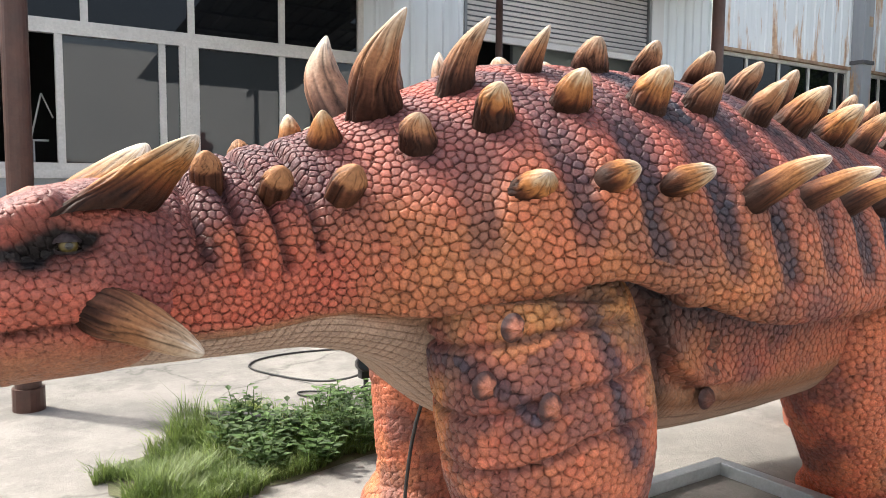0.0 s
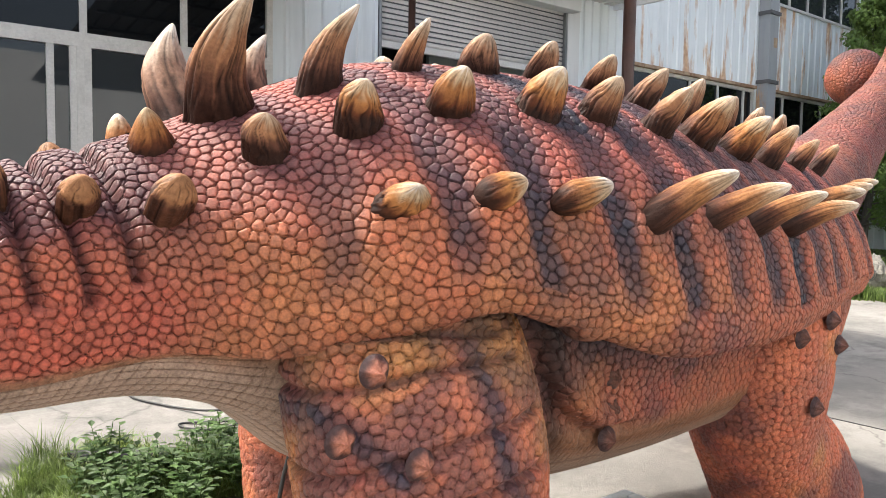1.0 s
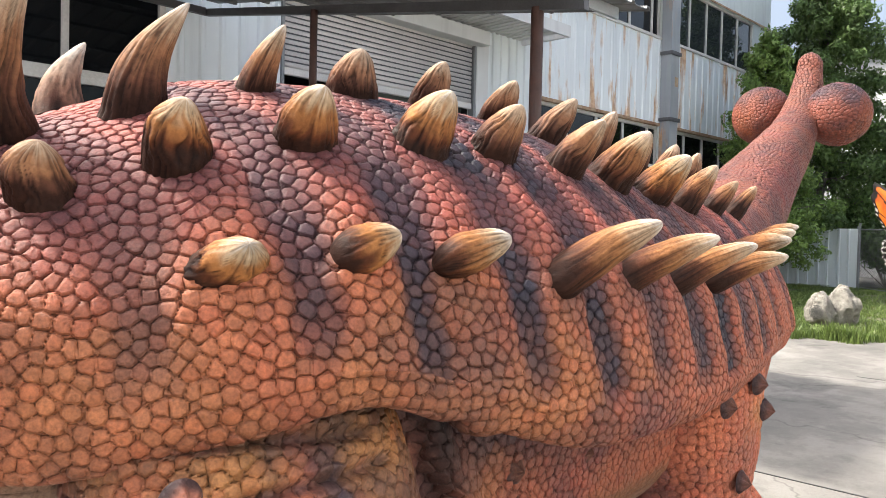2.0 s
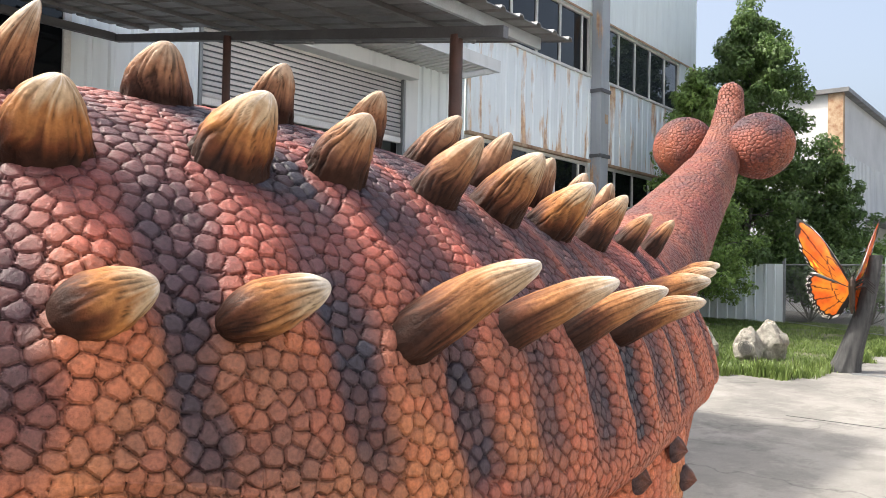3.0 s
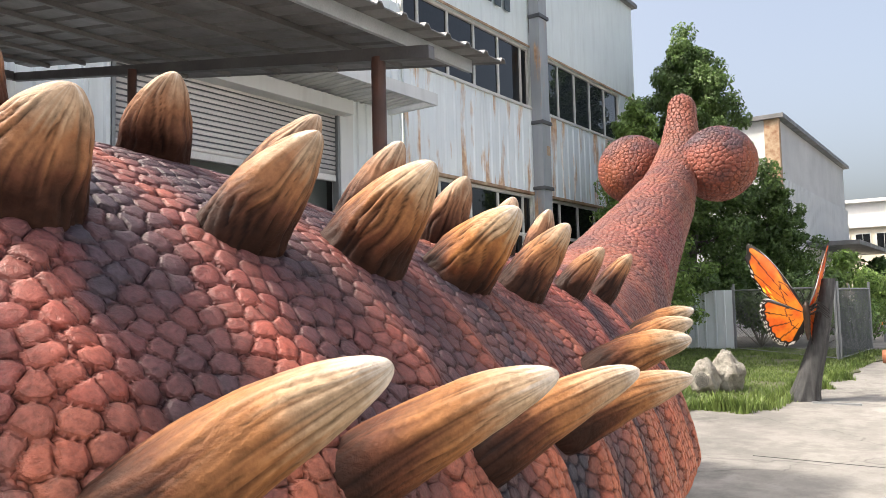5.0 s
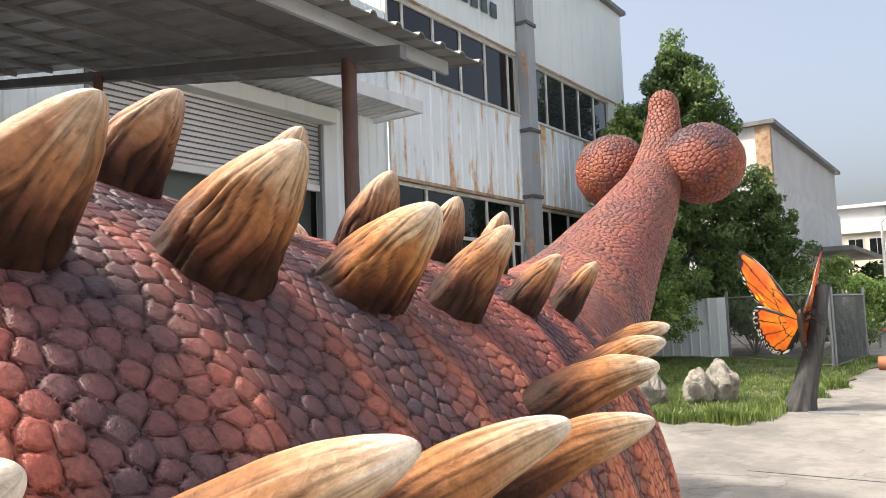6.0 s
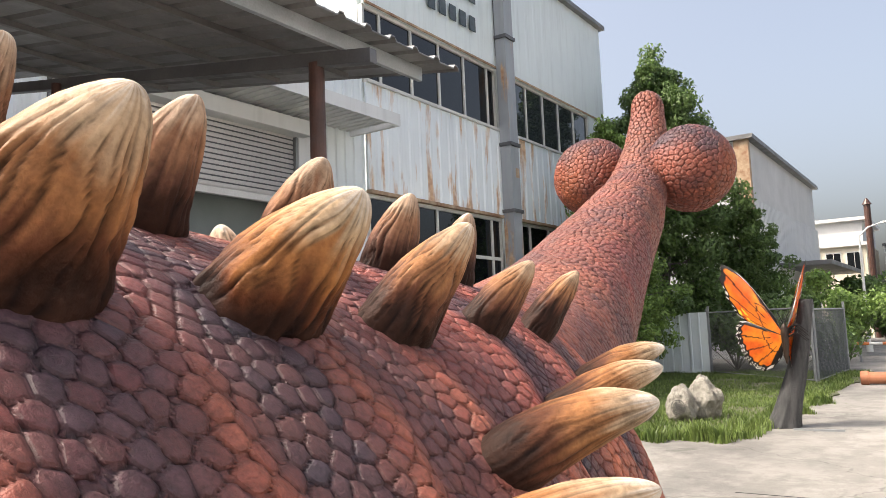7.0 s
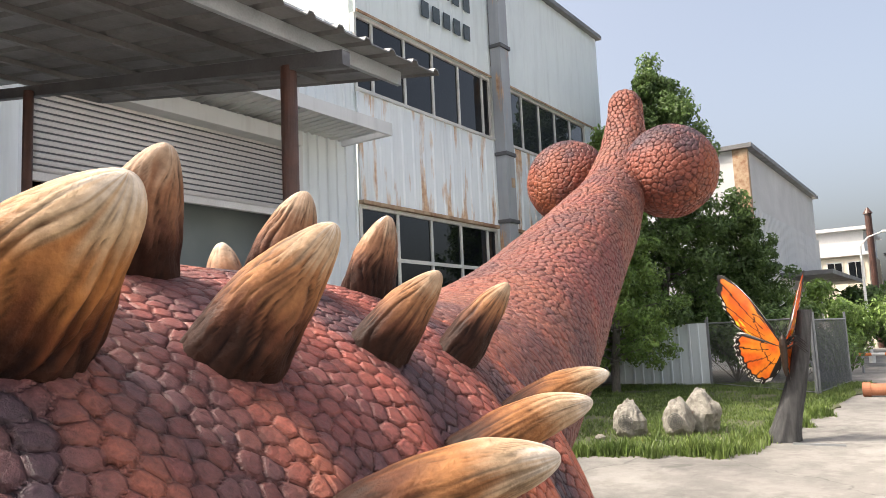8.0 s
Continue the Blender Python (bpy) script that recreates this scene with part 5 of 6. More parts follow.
def verge():
    rng = np.random.default_rng(4)
    bm = bmesh.new()
    rim = []
    for (x0, y0), (x1, y1) in zip(VERGE, VERGE[1:] + VERGE[:1]):
        for k in range(24):
            t = k / 24
            rim.append((x0 + (x1 - x0) * t + rng.normal(0, 0.04) + 0.16 * math.sin(7 * x0 + 9 * t), y0 + (y1 - y0) * t + rng.normal(0, 0.04) + 0.14 * math.sin(5 * y0 + 13 * t)))
    f = bm.faces.new([bm.verts.new((x, y, 0.0)) for x, y in rim])
    top = bmesh.ops.extrude_face_region(bm, geom=[f])["geom"]
    for v in top:
        if isinstance(v, bmesh.types.BMVert):
            v.co.z = 0.025
    bmesh.ops.recalc_face_normals(bm, faces=bm.faces)
    solid("verge", bm, SOIL, "grassed strip of soil beside the yard", "verge", "structure")
    p = np.column_stack([rng.uniform(11.2, 27.8, 150000), rng.uniform(3.3, 11.0, 150000)])
    p = p[inside(p, [(x + 0.12 * (x < 15), y - 0.05) for x, y in VERGE])]
    keep = clouds(np.column_stack([p, 0 * p[:, 0]]), 0.9, 5) + 0.35 * rng.random(len(p)) > 0.6
    p = p[keep][:64000]
    tall = 0.02 + 0.11 * clouds(np.column_stack([p, 0 * p[:, 0]]), 1.3, 9)
    q = np.column_stack([p, np.full(len(p), 0.015)])
    tagged(new("verge_grass", blades(rng, q, tall, "verge_grass", GRASS, 1.1, 0.008)), "short rough green grass on the verge", "grass", kind="stuff")
    t_ = rng.random(1300)
    edge_ = np.column_stack([14.4 - 1.0 * t_ + rng.normal(0, 0.1, 1300), 3.9 + 2.6 * t_ + rng.normal(0, 0.08, 1300), np.full(1300, 0.0)])
    tall_ = np.vstack([edge_, np.column_stack([rng.uniform(14.3, 26.5, 1300), 3.72 + np.abs(rng.normal(0, 0.18, 1300)), np.full(1300, 0.0)])])
    tips = [np.full(2600, 0.16)]
    tall_ = [tall_]
    for k in range(34):                                                  # thick tufts that bulge over the edge
        t = rng.random()
        at_ = np.array([14.35 - 0.75 * t, 3.95 + 2.2 * t]) if k < 22 else np.array([rng.uniform(14.6, 19.5), 3.85])
        off = rng.normal(0, 0.085, (130, 2))
        tall_.append(np.column_stack([at_ + rng.normal(0, 0.13, 2) + off, np.zeros(130)]))
        tips.append((0.14 + 0.16 * rng.random()) * np.exp(-(off ** 2).sum(1) / 0.03))
    tall_, tips = np.vstack(tall_), np.concatenate(tips)
    tagged(new("verge_edge_grass", blades(rng, tall_, tips, "verge_edge_grass", GRASS, 0.8, 0.01)), "longer grass hanging over the verge's edge", "grass", kind="stuff")


verge()


def near_clump():
    """The overgrown patch in the yard: long grass and broad-leaved weeds."""
    rng = np.random.default_rng(12)
    poly = [(0.74, 4.05), (0.95, 3.75), (1.6, 3.72), (2.1, 3.85), (3.0, 3.9), (3.2, 4.6), (2.6, 4.7), (2.1, 4.55), (1.75, 4.75), (1.55, 5.1), (1.35, 5.0), (1.2, 4.6), (0.8, 4.45)]
    p = np.column_stack([rng.uniform(0.7, 3.3, 60000), rng.uniform(3.6, 5.3, 60000)])
    off = np.column_stack([clouds(np.column_stack([p, 0 * p[:, 0]]), 2.2, 15), clouds(np.column_stack([p, 0 * p[:, 0]]), 2.2, 16)]) - 0.5
    p = p[inside(p + 0.75 * off, poly)]
    p = p[clouds(np.column_stack([p, 0 * p[:, 0]]), 2.6, 3) + 0.3 * rng.random(len(p)) > 0.5][:30000]
    h = 0.02 + 0.34 * clouds(np.column_stack([p, 0 * p[:, 0]]), 3.0, 7) ** 2.2
    tagged(new("long_grass", blades(rng, p, h, "long_grass", GRASS, 1.5, 0.003)), "clump of long green grass on the concrete", "grass", kind="stuff")
    bm = bmesh.new()
    f = bm.faces.new([bm.verts.new((x, y, 0.006)) for x, y in poly])
    solid("soil_patch", bm, SOIL, "dark soil under the weeds", "soil", "structure")
    for k in range(64):
        x, y = rng.uniform(1.45, 2.95), rng.uniform(3.78, 4.6)
        high = rng.uniform(0.18, 0.34)
        e = thing("weed", (x, y, 0.0), "leafy green weed standing in the grass", "weed", "weeds in the patch")
        bm = bmesh.new()
        vs = []
        for s in range(5):
            a, r = s * 1.3 + k, 0.05 + 0.09 * rng.random()
            q = Vector((math.cos(a) * r, math.sin(a) * r, high * (0.6 + 0.4 * rng.random())))
            rod(bm, (0, 0, 0), q, 0.004, 0.002, 5)
            for t in range(9):
                c = Vector((0, 0, 0)).lerp(q, 0.3 + 0.7 * t / 8)
                b = a + t * 2.3
                way = Vector((math.cos(b), math.sin(b), 0.35))
                wide = Vector((-math.sin(b), math.cos(b), 0)) * 0.021
                size = 0.05 + 0.035 * rng.random()
                vs.append([c, c + way * size * 0.5 + wide, c + way * size + Vector((0, 0, -0.012)), c + way * size * 0.5 - wide])
        part("stem", bm, WEED, e)
        bm = bmesh.new()
        for quad in vs:
            bm.faces.new([bm.verts.new(v) for v in quad])
        part("leaves", bm, WEED, e)


near_clump()


# ---- things on the verge ----
def rock(at, size, seed, grille):
    e = thing("garden_rock", at, "pale cast-stone garden rock with a round speaker grille" if grille else "pale cast-stone garden rock", "rock", "rocks on the verge")
    bm = bmesh.new()
    bmesh.ops.create_icosphere(bm, subdivisions=4, radius=1)
    for v in bm.verts:
        n = noise.ridged_multi_fractal(v.co * 0.9 + Vector((seed, 0, 0)), 0.9, 2.1, 4, 1.0, 2.0) - 1.0
        k = noise.cell(v.co * 2.2 + Vector((seed, 3, 1)))
        w = Vector((v.co.x * 3.0, v.co.y * 3.0, v.co.z * 1.2)) + Vector((seed, 2, 0))
        c = v.co.normalized() * (1 + 0.17 * n + 0.06 * k - 0.18 * abs(noise.noise(w)) + 0.07 * noise.noise(v.co * 7))
        up = max(-0.1, c.z * 0.55 + 0.45)
        slim = 1.12 - 0.42 * max(up, 0.0)                            # broad at the foot, blunt and narrower on top
        chip = 0.02 * noise.cell(Vector((c.x * 5, c.y * 5, up * 4 + seed)))
        v.co = Vector((c.x * size[0] * (slim + chip), c.y * size[1] * (slim + chip), up * size[2]))
    bmesh.ops.smooth_vert(bm, verts=bm.verts, factor=0.2, use_axis_x=True, use_axis_y=True, use_axis_z=True)
    part("body", bm, STONE, e)
    if grille:
        bm = bmesh.new()
        c = Vector((-size[0] * 1.0, -0.02, size[2] * 0.42))
        for r in (0.03, 0.06, 0.09, 0.12):
            for k in range(20):
                a, b = k * math.pi / 10, (k + 1) * math.pi / 10
                rod(bm, c + Vector((0, math.cos(a) * r, math.sin(a) * r)), c + Vector((0, math.cos(b) * r, math.sin(b) * r)), 0.007, sides=5)
        for k in range(10):
            a = k * math.pi / 5
            rod(bm, c, c + Vector((0, math.cos(a) * 0.12, math.sin(a) * 0.12)), 0.006, sides=5)
        part("grille", bm, GRILLE, e, "round dark speaker grille")


rock((15.4, 5.93, 0.03), (0.25, 0.29, 0.64), 1.0, True)
rock((15.86, 5.26, 0.03), (0.25, 0.27, 0.60), 5.0, True)
rock((16.2, 4.98, 0.03), (0.26, 0.34, 0.74), 9.0, False)
for k_, (x_, y_) in enumerate(((14.6, 5.2), (15.0, 6.3))):
    rock((x_, y_, 0.03), (0.07, 0.09, 0.09), 20.0 + k_, False)


def stump():
    e = thing("carved_stump", (15.75, 3.64, 0), "grey furrowed tree stump leaning beside the lane", "stump")
    rows, around = 40, 48
    t, a = np.meshgrid(np.linspace(0, 1, rows), np.linspace(0, 2 * np.pi, around, endpoint=False), indexing="ij")
    r = hermite([0, 0.08, 0.3, 0.7, 1.0], [0.255, 0.215, 0.17, 0.12, 0.1], t[:, 0])[:, None]
    r = r * (1 + 0.16 * (value_noise(np.stack([np.cos(a) * 2.4, np.sin(a) * 2.4, t * 1.6], -1), 1.7, 3) - 0.5) + 0.1 * np.sin(a * 5 + 3 * t) * (1 - t) ** 2)
    p = np.stack([r * np.cos(a) + 0.05 * t, r * np.sin(a) - 0.47 * t - 0.05 * np.sin(3 * t), 1.98 * t], -1)
    ob = new("trunk", grid_mesh("trunk", p.reshape(-1, 3), quads(rows, around, True)[:, ::-1], [STUMP]))
    ob.parent = e
    bm = bmesh.new()
    rod(bm, (0.05, -0.477, 1.93), (0.05, -0.48, 1.985), 0.096, 0.08, 24)
    part("top", bm, STUMP, e)
    bm = bmesh.new()
    block(bm, (-0.35, -0.9, 0.0), (-0.31, -0.2, 0.03))
    part("ground_bar", bm, GREY_STEEL, e, "flat steel foot bar")


stump()


def butterfly():
    """A monarch sculpture: four painted wings on a slim body. One mesh."""
    vs, fs, cs, n = [], [], [], 0
    at = np.array([15.42, 3.45, 1.42])

    def wing(outline, out, up, tip_yellow, seed):
        nonlocal n
        rows, cols = 44, 60
        s, a = np.meshgrid(np.linspace(0.0, 1, rows), np.linspace(0, 1, cols), indexing="ij")
        ang = radians(outline[0][0]) + (radians(outline[-1][0]) - radians(outline[0][0])) * a
        reach = hermite([radians(o[0]) for o in outline], [o[1] for o in outline], ang[0])[None] * (1 + 0.02 * np.sin(40 * ang[0]))[None]
        r = reach * s
        l, h = r * np.cos(ang), r * np.sin(ang)
        rim = (1 - s) * reach
        edge = np.minimum(rim, np.minimum(a, 1 - a) * reach * 0.9 + 0.004 + 0.02 * (1 - s))
        k = np.abs(np.mod(a * 5.0 + 0.15 * np.sin(5 * s), 1.0) - 0.5)
        vein = (k < 0.05) & (s > 0.3)
        cell = (np.abs(s - 0.42 - 0.02 * np.sin(9 * a)) < 0.012) & (a > 0.1) & (a < 0.9)
        col = blend(np.broadcast_to((0.66, 0.12, 0.01), (*s.shape, 3)), (0.78, 0.25, 0.015), step(0.3, 0.9, value_noise(np.stack([l, h, 0 * l], -1), 7.0, seed)))
        dark = (edge < 0.088) | vein | cell
        col = np.where(dark[..., None], (0.012, 0.009, 0.008), col)
        for band, every in ((0.018, 0.032), (0.042, 0.032)):
            arc = np.mod(ang * reach / every, 1.0)
            dot = (np.abs(rim - band) < 0.008) & (np.abs(arc - 0.5) < 0.26)
            col = np.where(dot[..., None], (0.75, 0.72, 0.68), col)
        if tip_yellow:
            for ta, ts, tr in ((0.28, 0.74, 0.035), (0.22, 0.84, 0.026), (0.36, 0.86, 0.03), (0.42, 0.72, 0.03)):
                col = np.where((np.hypot((a - ta) * 0.9, s - ts) < tr + 0.01)[..., None], (0.8, 0.6, 0.06), col)
        out_, up_ = np.asarray(out, float), np.asarray(up, float)
        nn = np.cross(out_, up_)
        nn = nn / np.linalg.norm(nn)
        base = at + 1.13 * l[..., None] * out_ + 1.13 * h[..., None] * up_ + (0.05 * s * s)[..., None] * nn
        f = quads(rows, cols)
        for lift, flip in ((0.003, False), (-0.003, True)):
            vs.append((base + nn * lift).reshape(-1, 3)), cs.append(col.reshape(-1, 3)), fs.append((f[:, ::-1] if flip else f) + n)
            n += rows * cols

    fore = [(10, 0.3), (24, 0.62), (40, 0.98), (50, 1.2), (56, 1.27), (61, 1.15), (70, 0.3)]
    hind = [(-72, 0.28), (-55, 0.56), (-38, 0.66), (-15, 0.69), (8, 0.72), (20, 0.66), (30, 0.3)]
    wing(fore, (0.12, 0.93, 0.0), (0.1, 0.15, 0.98), True, 3)
    wing(hind, (0.12, 0.93, 0.0), (0.05, 0.05, 1.0), False, 4)
    wing(fore, (0.80, 0.02, 0.0), (-0.05, -0.22, 0.98), True, 5)
    wing(hind, (0.80, -0.05, 0.0), (0.0, -0.08, 1.0), False, 6)

    def tube(points, radii, colour, sides=12):
        nonlocal n
        pts = np.asarray(points, float)
        for (p, q), (r0, r1) in zip(zip(pts[:-1], pts[1:]), zip(radii[:-1], radii[1:])):
            way = (q - p) / np.linalg.norm(q - p)
            side = np.cross(way, (0.3, 0.9, 0.1))
            side /= np.linalg.norm(side)
            up = np.cross(side, way)
            a = np.linspace(0, 2 * np.pi, sides, endpoint=False)
            ring = np.cos(a)[:, None] * side + np.sin(a)[:, None] * up
            vs.append(np.vstack([p + ring * r0, q + ring * r1])), cs.append(np.broadcast_to(colour, (2 * sides, 3)))
            fs.append(quads(2, sides, True)[:, ::-1] + n)
            n += 2 * sides

    tube([at + d for d in np.array([(0, 0, -0.42), (0, 0, -0.3), (0, 0.0, -0.1), (0, 0, 0.05), (0, 0.0, 0.14), (0, 0, 0.2)])], [0.012, 0.04, 0.05, 0.06, 0.045, 0.01], (0.05, 0.03, 0.02))
    for s in (-1, 1):
        tube([at + d for d in np.array([(0, 0, 0.17), (0, s * 0.05, 0.3), (0.02, s * 0.09, 0.38)])], [0.006, 0.005, 0.004], (0.02, 0.015, 0.012), 6)
        for z in (-0.02, 0.05, 0.1):
            tube([at + d for d in np.array([(0, -0.02, z), (0.08 * s, -0.18, z + 0.08), (0.1 * s, -0.32, z - 0.05)])], [0.012, 0.01, 0.006], (0.015, 0.012, 0.01), 6)
    me = grid_mesh("butterfly_statue", np.vstack(vs), np.vstack(fs), [WING], paint=np.vstack(cs), smooth=False)
    return tagged(new("butterfly_statue", me), "large orange and black butterfly statue on a stump", "statue")


butterfly()


# ---- fences ----
def sheet_panel():
    e = thing("sheet_fence", (27.3, 7.85, 0), "dented white ribbed sheet fence panel", "fence")
    for k in range(5):
        bm = bmesh.new()
        y0 = k * 0.62
        xs = [0.0, 0.0, 0.028, 0.028, 0.0, 0.0, 0.028, 0.028, 0.0]
        ys = [0.0, 0.22, 0.24, 0.28, 0.30, 0.50, 0.52, 0.56, 0.62]
        rows = [[bm.verts.new((-x + d, y0 + y, z)) for x, y in zip(xs, ys)] for d in (0.0, 0.004) for z in (0.03, 1.92 - 0.015 * k)]
        for i in range(len(xs) - 1):
            bm.faces.new((rows[0][i], rows[1][i], rows[1][i + 1], rows[0][i + 1]))
            bm.faces.new((rows[2][i], rows[2][i + 1], rows[3][i + 1], rows[3][i]))
            bm.faces.new((rows[1][i], rows[3][i], rows[3][i + 1], rows[1][i + 1]))
        part("sheet", bm, UPPER_SHEET, e)
    for y in (0.02, 3.07):
        part("post", rods(((0.06, y, 0), (0.06, y, 2.02), 0.03)), GREY_STEEL, e)


def mesh_fence(a, b, label, step_=0.085, high=1.5):
    a, b = Vector((*a, 0)), Vector((*b, 0))
    e = thing("mesh_fence", tuple(a), label, "fence")
    run = b - a
    length = run.length
    way = run / length
    for p in (Vector(), run):
        part("post", rods((p, p + Vector((0, 0, high + 0.2)), 0.035)), GREY_STEEL, e)
    part("top_rail", rods(((0, 0, high), tuple(run + Vector((0, 0, high))), 0.022), sides=8), GREY_STEEL, e)
    part("bottom_rail", rods(((0, 0, 0.08), tuple(run + Vector((0, 0, 0.08))), 0.014), sides=6), GREY_STEEL, e)
    vs, fs = [], []
    side = Vector((-way.y, way.x, 0))

    def wire(p, q):
        k = len(vs)
        d = Vector((0, 0, 1)) if abs((q - p).normalized().z) < 0.9 else way
        for c in (p, q):
            vs.extend([tuple(c + d * 0.004), tuple(c - d * 0.002 + side * 0.004), tuple(c - d * 0.002 - side * 0.004)])
        fs.extend([(k, k + 1, k + 4, k + 3), (k + 1, k + 2, k + 5, k + 4), (k + 2, k, k + 3, k + 5)])

    u = -high
    while u < length:
        for s in (1, -1):
            lo, hi = max(u, 0.0), min(u + high, length)
            if hi - lo > 0.02:
                z0, z1 = 0.08 + (lo - u) * 0.94, 0.08 + (hi - u) * 0.94
                z0, z1 = (z0, z1) if s > 0 else (high + 0.08 - z0, high + 0.08 - z1)
                wire(way * lo + Vector((0, 0, z0)), way * hi + Vector((0, 0, z1)))
        u += step_
    ob = new("wire_mesh", grid_mesh("wire_mesh", vs, fs, [WIRE], smooth=False))
    ob.parent = e


sheet_panel()
mesh_fence((27.25, 7.78), (23.9, 4.36), "grey wire mesh fence with steel rails", 0.09, 1.9)
mesh_fence((23.95, 4.3), (27.8, 4.05), "grey wire mesh fence along the lane", 0.06, 1.85)


# ---- beyond the fence ----
def far_hall():
    e = thing("far_hall", (44.5, 8.0, 0), "pale long workshop with a rusty corner", "building")
    part("wall", boxes(((-8.7, 0.0, 0), (8.0, 12.0, 9.05))), OLD_WHITE, e)
    bm = bmesh.new()
    line = [(-8.6 + k * 0.287 + d, y) for k in range(60) for d, y in ((0.0, -0.02), (0.02, -0.06), (0.16, -0.06), (0.18, -0.02))]
    low, high = ([bm.verts.new((x, y, z)) for x, y in line] for z in (4.3, 6.6))
    for i in range(len(line) - 1):
        bm.faces.new((low[i], low[i + 1], high[i + 1], high[i]))
    part("ribbed_band", bm, WHITE_SHEET, e, "ribbed white sheet band")
    part("corner_trim", boxes(((-8.82, -0.08, 3.0), (-8.5, 0.5, 9.05))), RUST_TRIM, e, "rusty orange corner trim")
    part("roof", boxes(((-8.95, -0.3, 9.05), (8.2, 12.2, 9.23))), ROOF_SHEET, e)
    part("lean_to", boxes(((-4.0, -2.2, 3.9), (8.0, -0.02, 4.1))), ROOF_SHEET, e, "grey lean-to roof")
    for k in range(5):
        win = part("window", boxes(((-7.6 + k * 3.2, -0.03, 1.0), (-5.6 + k * 3.2, 0.05, 2.6))), WHITE_FRAME, e)
        part("pane", boxes(((-7.5 + k * 3.2, -0.045, 1.1), (-5.7 + k * 3.2, -0.032, 2.5))), DARK_GLASS, win)


def cream_block():
    e = thing("cream_building", (60.0, 7.2, 0), "cream and white two-storey building", "building")
    part("lower_storey", boxes(((0.0, -1.1, 0), (9.0, 5.0, 6.2))), CREAM, e)
    part("upper_storey", boxes(((0.2, -0.95, 6.2), (9.0, 4.8, 7.75))), OLD_WHITE, e)
    part("roof", boxes(((-0.15, -1.3, 7.75), (9.2, 5.0, 7.97))), OLD_WHITE, e)
    part("ledge", boxes(((-0.25, -1.2, 6.05), (0.0, 5.0, 6.28))), OLD_WHITE, e)
    for y in (-0.8, 0.45, 1.7):
        win = part("window", boxes(((-0.04, y - 0.05, 4.4), (0.0, y + 0.95, 5.7))), WHITE_FRAME, e)
        for s in (0, 1):
            part("pane", boxes(((-0.055, y + 0.02 + s * 0.44, 4.48), (-0.042, y + 0.42 + s * 0.44, 5.62))), DARK_GLASS, win)
    f = thing("side_building", (66.0, 2.5, 0), "white low building beside the lane", "building")
    part("wall", boxes(((0, 0.2, 0), (9.0, 3.0, 6.3))), OLD_WHITE, f)
    part("roof", boxes(((-0.2, 0.0, 6.3), (9.2, 3.1, 6.5))), ROOF_SHEET, f)
    for y in (0.6, 1.8):
        win = part("window", boxes(((-0.04, y, 2.4), (0.0, y + 0.8, 3.6))), WHITE_FRAME, f)
        part("pane", boxes(((-0.055, y + 0.06, 2.46), (-0.042, y + 0.74, 3.54))), DARK_GLASS, win)
    c = thing("chimney", (59.0, 5.75, 0), "dark steel chimney pipe", "chimney")
    part("pipe", rods(((0, 0, 0), (0, 0, 8.6), 0.2)), BROWN_STEEL, c)
    part("cowl", rods(((0, 0, 8.6), (0, 0, 9.0), 0.3, 0.06)), BROWN_STEEL, c)


def street_lamp():
    e = thing("street_lamp", (40.0, 4.6, 0), "slim white street lamp with a curved arm", "street lamp")
    part("pole", rods(((0, 0, 0), (0, 0, 5.0), 0.07, 0.045)), WHITE_PAINT, e)
    part("arm", rods(((0, 0, 4.95), (0, -0.35, 5.3), 0.035), ((0, -0.35, 5.3), (0, -0.9, 5.47), 0.03), sides=8), WHITE_PAINT, e)
    part("lamp_head", boxes(((-0.1, -1.4, 5.43), (0.1, -0.85, 5.52)), bevel=0.02), WHITE_PAINT, e)
    part("foot", rods(((0, 0, 0), (0, 0, 0.3), 0.13)), WHITE_PAINT, e)


def lane_things():
    e = thing("clay_pipe", (23.6, 2.6, 0), "terracotta pipe lying beside the lane", "pipe")
    bm = bmesh.new()
    for a, b, r in ((0.66, -0.95, 0.14), (0.72, 0.55, 0.165)):
        rod(bm, (0, a, 0.165), (0, b, 0.165), r, sides=24)
    part("barrel", bm, BRICK_RED, e)
    g = thing("barrier", (33.0, 4.35, 0), "orange and white striped barrier pole", "barrier")
    for k in range(6):
        part("stripe", rods(((0, -0.4 * k, 0.62), (0, -0.4 * (k + 1), 0.62 - 0.002), 0.05)), ORANGE_PAINT if k % 2 == 0 else WHITE_PAINT, g)
    for y in (-0.1, -2.3):
        part("support", boxes(((-0.15, y - 0.03, 0), (0.15, y + 0.03, 0.57))), GREY_STEEL, g)


far_hall()
cream_block()
street_lamp()
lane_things()


def far_woods():
    rng = np.random.default_rng(77)
    cs = [(x, -46 + 6 * rng.random(), 1.5 + 3.0 * rng.random()) for x in np.linspace(-60, 60, 60)]
    tagged(new("far_woods", leaves(rng, cs, [3.0] * len(cs), 26000, 0.9, "far_woods", LEAF)), "dark line of trees across the yard", "woods", kind="stuff")


far_woods()


# ---- small things by the statue ----
def base_frame():
    e = thing("steel_base_frame", (2.6, 2.3, 0), "zinc-plated square tube frame on the ground", "frame")
    for lo, hi in (((-1.0, 0.24, 0.0), (1.08, 0.31, 0.07)), ((1.01, -0.3, 0.0), (1.08, 0.24, 0.07)), ((-1.0, -0.37, 0.0), (1.08, -0.30, 0.07)), ((-1.0, -0.3, 0.0), (-0.93, 0.24, 0.07))):
        part("tube", boxes((lo, hi), bevel=0.006), ZINC, e)


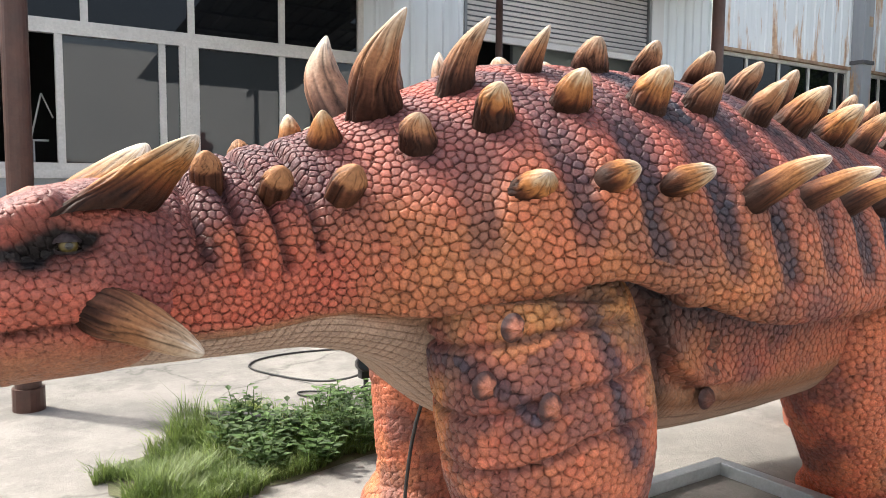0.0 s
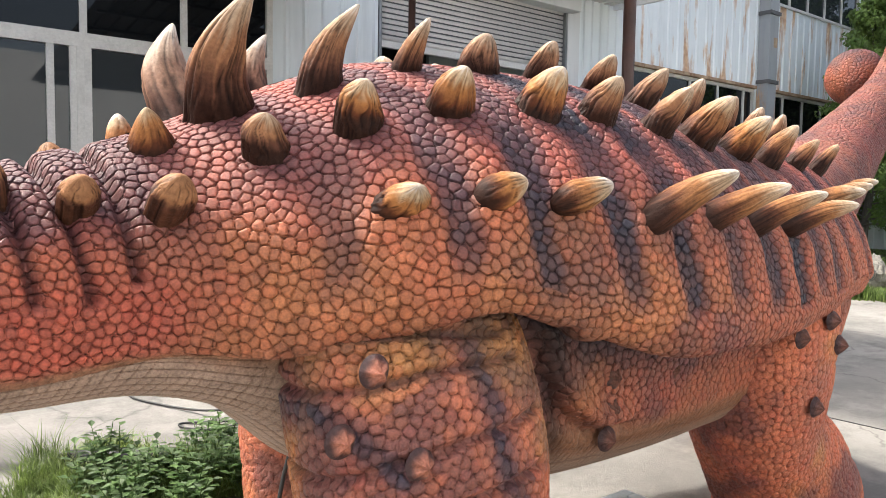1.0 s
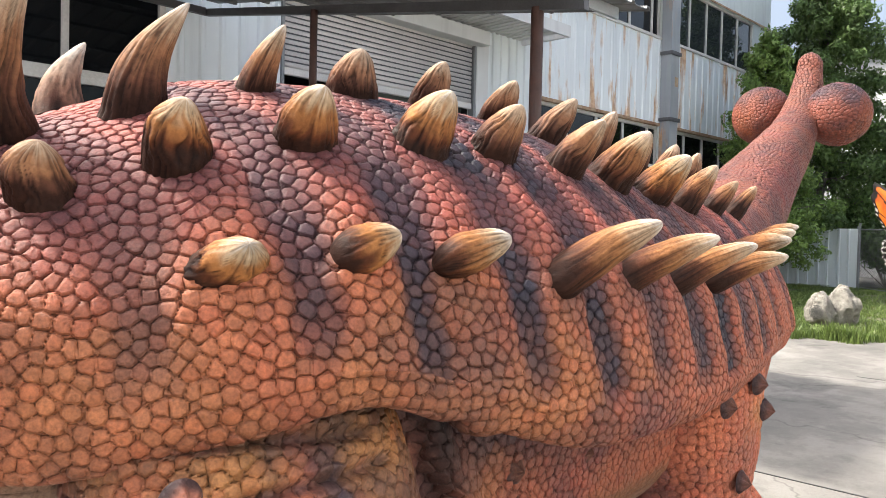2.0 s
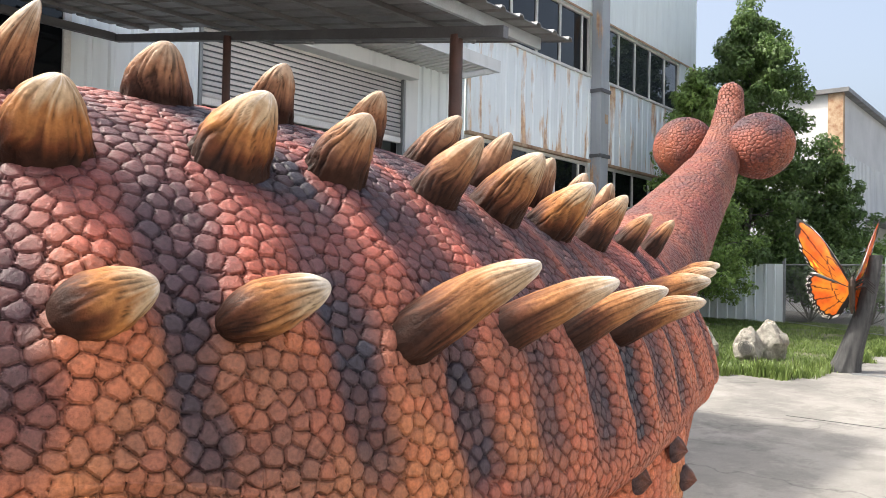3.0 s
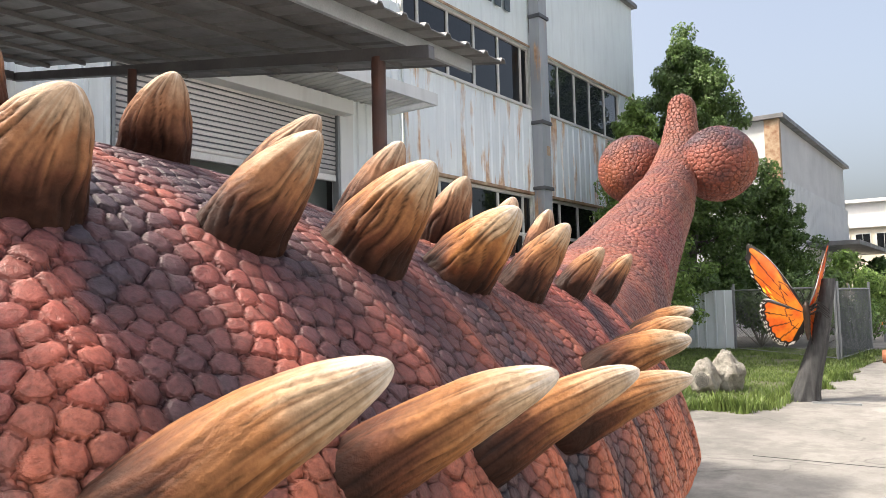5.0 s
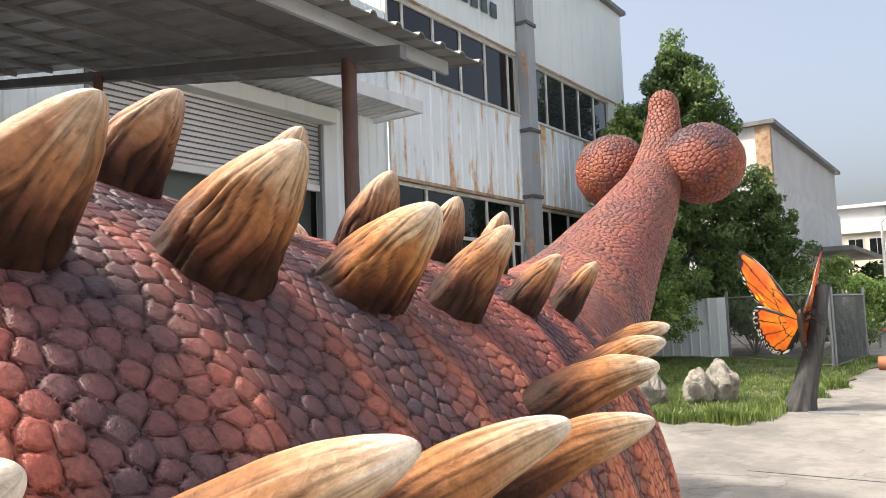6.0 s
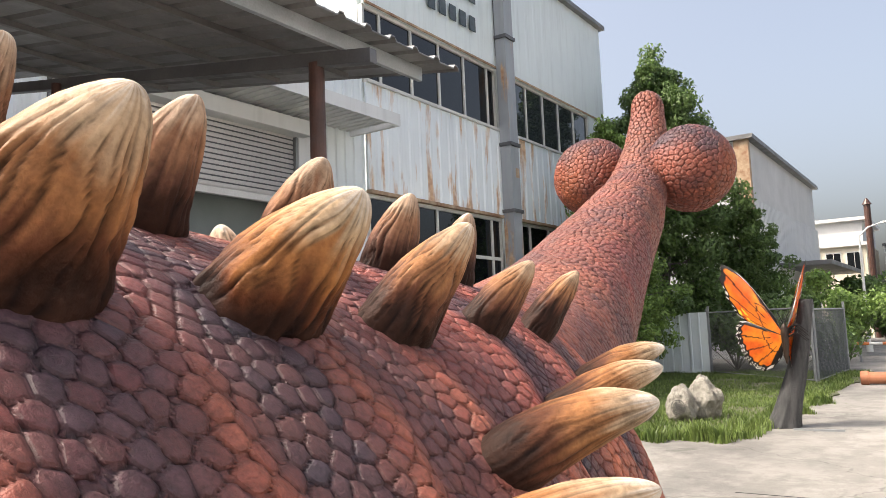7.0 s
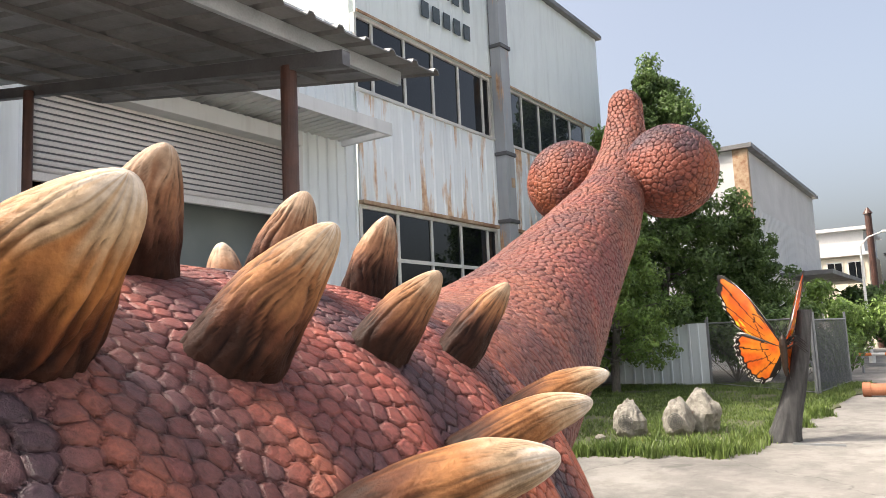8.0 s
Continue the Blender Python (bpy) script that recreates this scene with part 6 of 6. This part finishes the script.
def cable(name, points, r, label):
    cu = bpy.data.curves.new(name, 'CURVE')
    cu.dimensions, cu.bevel_depth, cu.bevel_resolution, cu.resolution_u = '3D', r, 3, 10
    sp = cu.splines.new('NURBS')
    sp.points.add(len(points) - 1)
    for q, p in zip(sp.points, points):
        q.co = (*p, 1)
    sp.use_endpoint_u, sp.order_u = True, 4
    cu.materials.append(BLACK_RUBBER)
    return tagged(new(name, cu), label, "cable")


def yard_light():
    e = thing("spike_light", (2.64, 4.85, 0), "small black spike light with a cable", "lamp")
    part("stake", rods(((0, 0, 0), (0, 0, 0.24), 0.018)), BLACK_RUBBER, e)
    part("bracket", boxes(((-0.05, -0.03, 0.18), (0.05, 0.03, 0.24))), BLACK_RUBBER, e)
    bm = bmesh.new()
    rod(bm, (0.0, 0.06, 0.27), (-0.03, -0.07, 0.31), 0.055, 0.07, 16)
    part("head", bm, BLACK_RUBBER, e)
    bm = bmesh.new()
    rod(bm, (-0.028, -0.068, 0.308), (-0.033, -0.08, 0.313), 0.06, sides=16)
    part("lens", bm, HAZY_GLASS, e, "pale glass lens")
    part("valve", rods(((0.1, 0, 0.12), (0.17, 0, 0.12), 0.025)), BLACK_RUBBER, e)


base_frame()
yard_light()
cable("cable", [(2.64, 4.9, 0.2), (2.6, 5.3, 0.02), (2.35, 5.9, 0.012), (2.2, 6.3, 0.012), (2.5, 6.6, 0.012), (3.0, 6.6, 0.012), (3.6, 6.4, 0.012)], 0.009, "black cable looping over the concrete")
cable("cable", [(2.66, 4.86, 0.13), (2.5, 4.9, 0.02), (2.25, 5.2, 0.012), (2.3, 5.4, 0.012), (2.6, 5.1, 0.012), (2.8, 4.9, 0.1)], 0.008, "black cable curled beside the spike light")
cable("cable", [(1.72, 2.62, 0.7), (1.7, 2.66, 0.6), (1.66, 2.68, 0.3), (1.66, 2.68, 0.05), (1.6, 2.75, 0.012), (1.3, 3.0, 0.012)], 0.008, "black cable hanging to the ground")
cable("rubber_hose", [(1.5, 4.9, 0.05), (1.7, 4.74, 0.06), (1.95, 4.6, 0.06), (2.15, 4.5, 0.05)], 0.05, "piece of black rubber hose in the weeds")
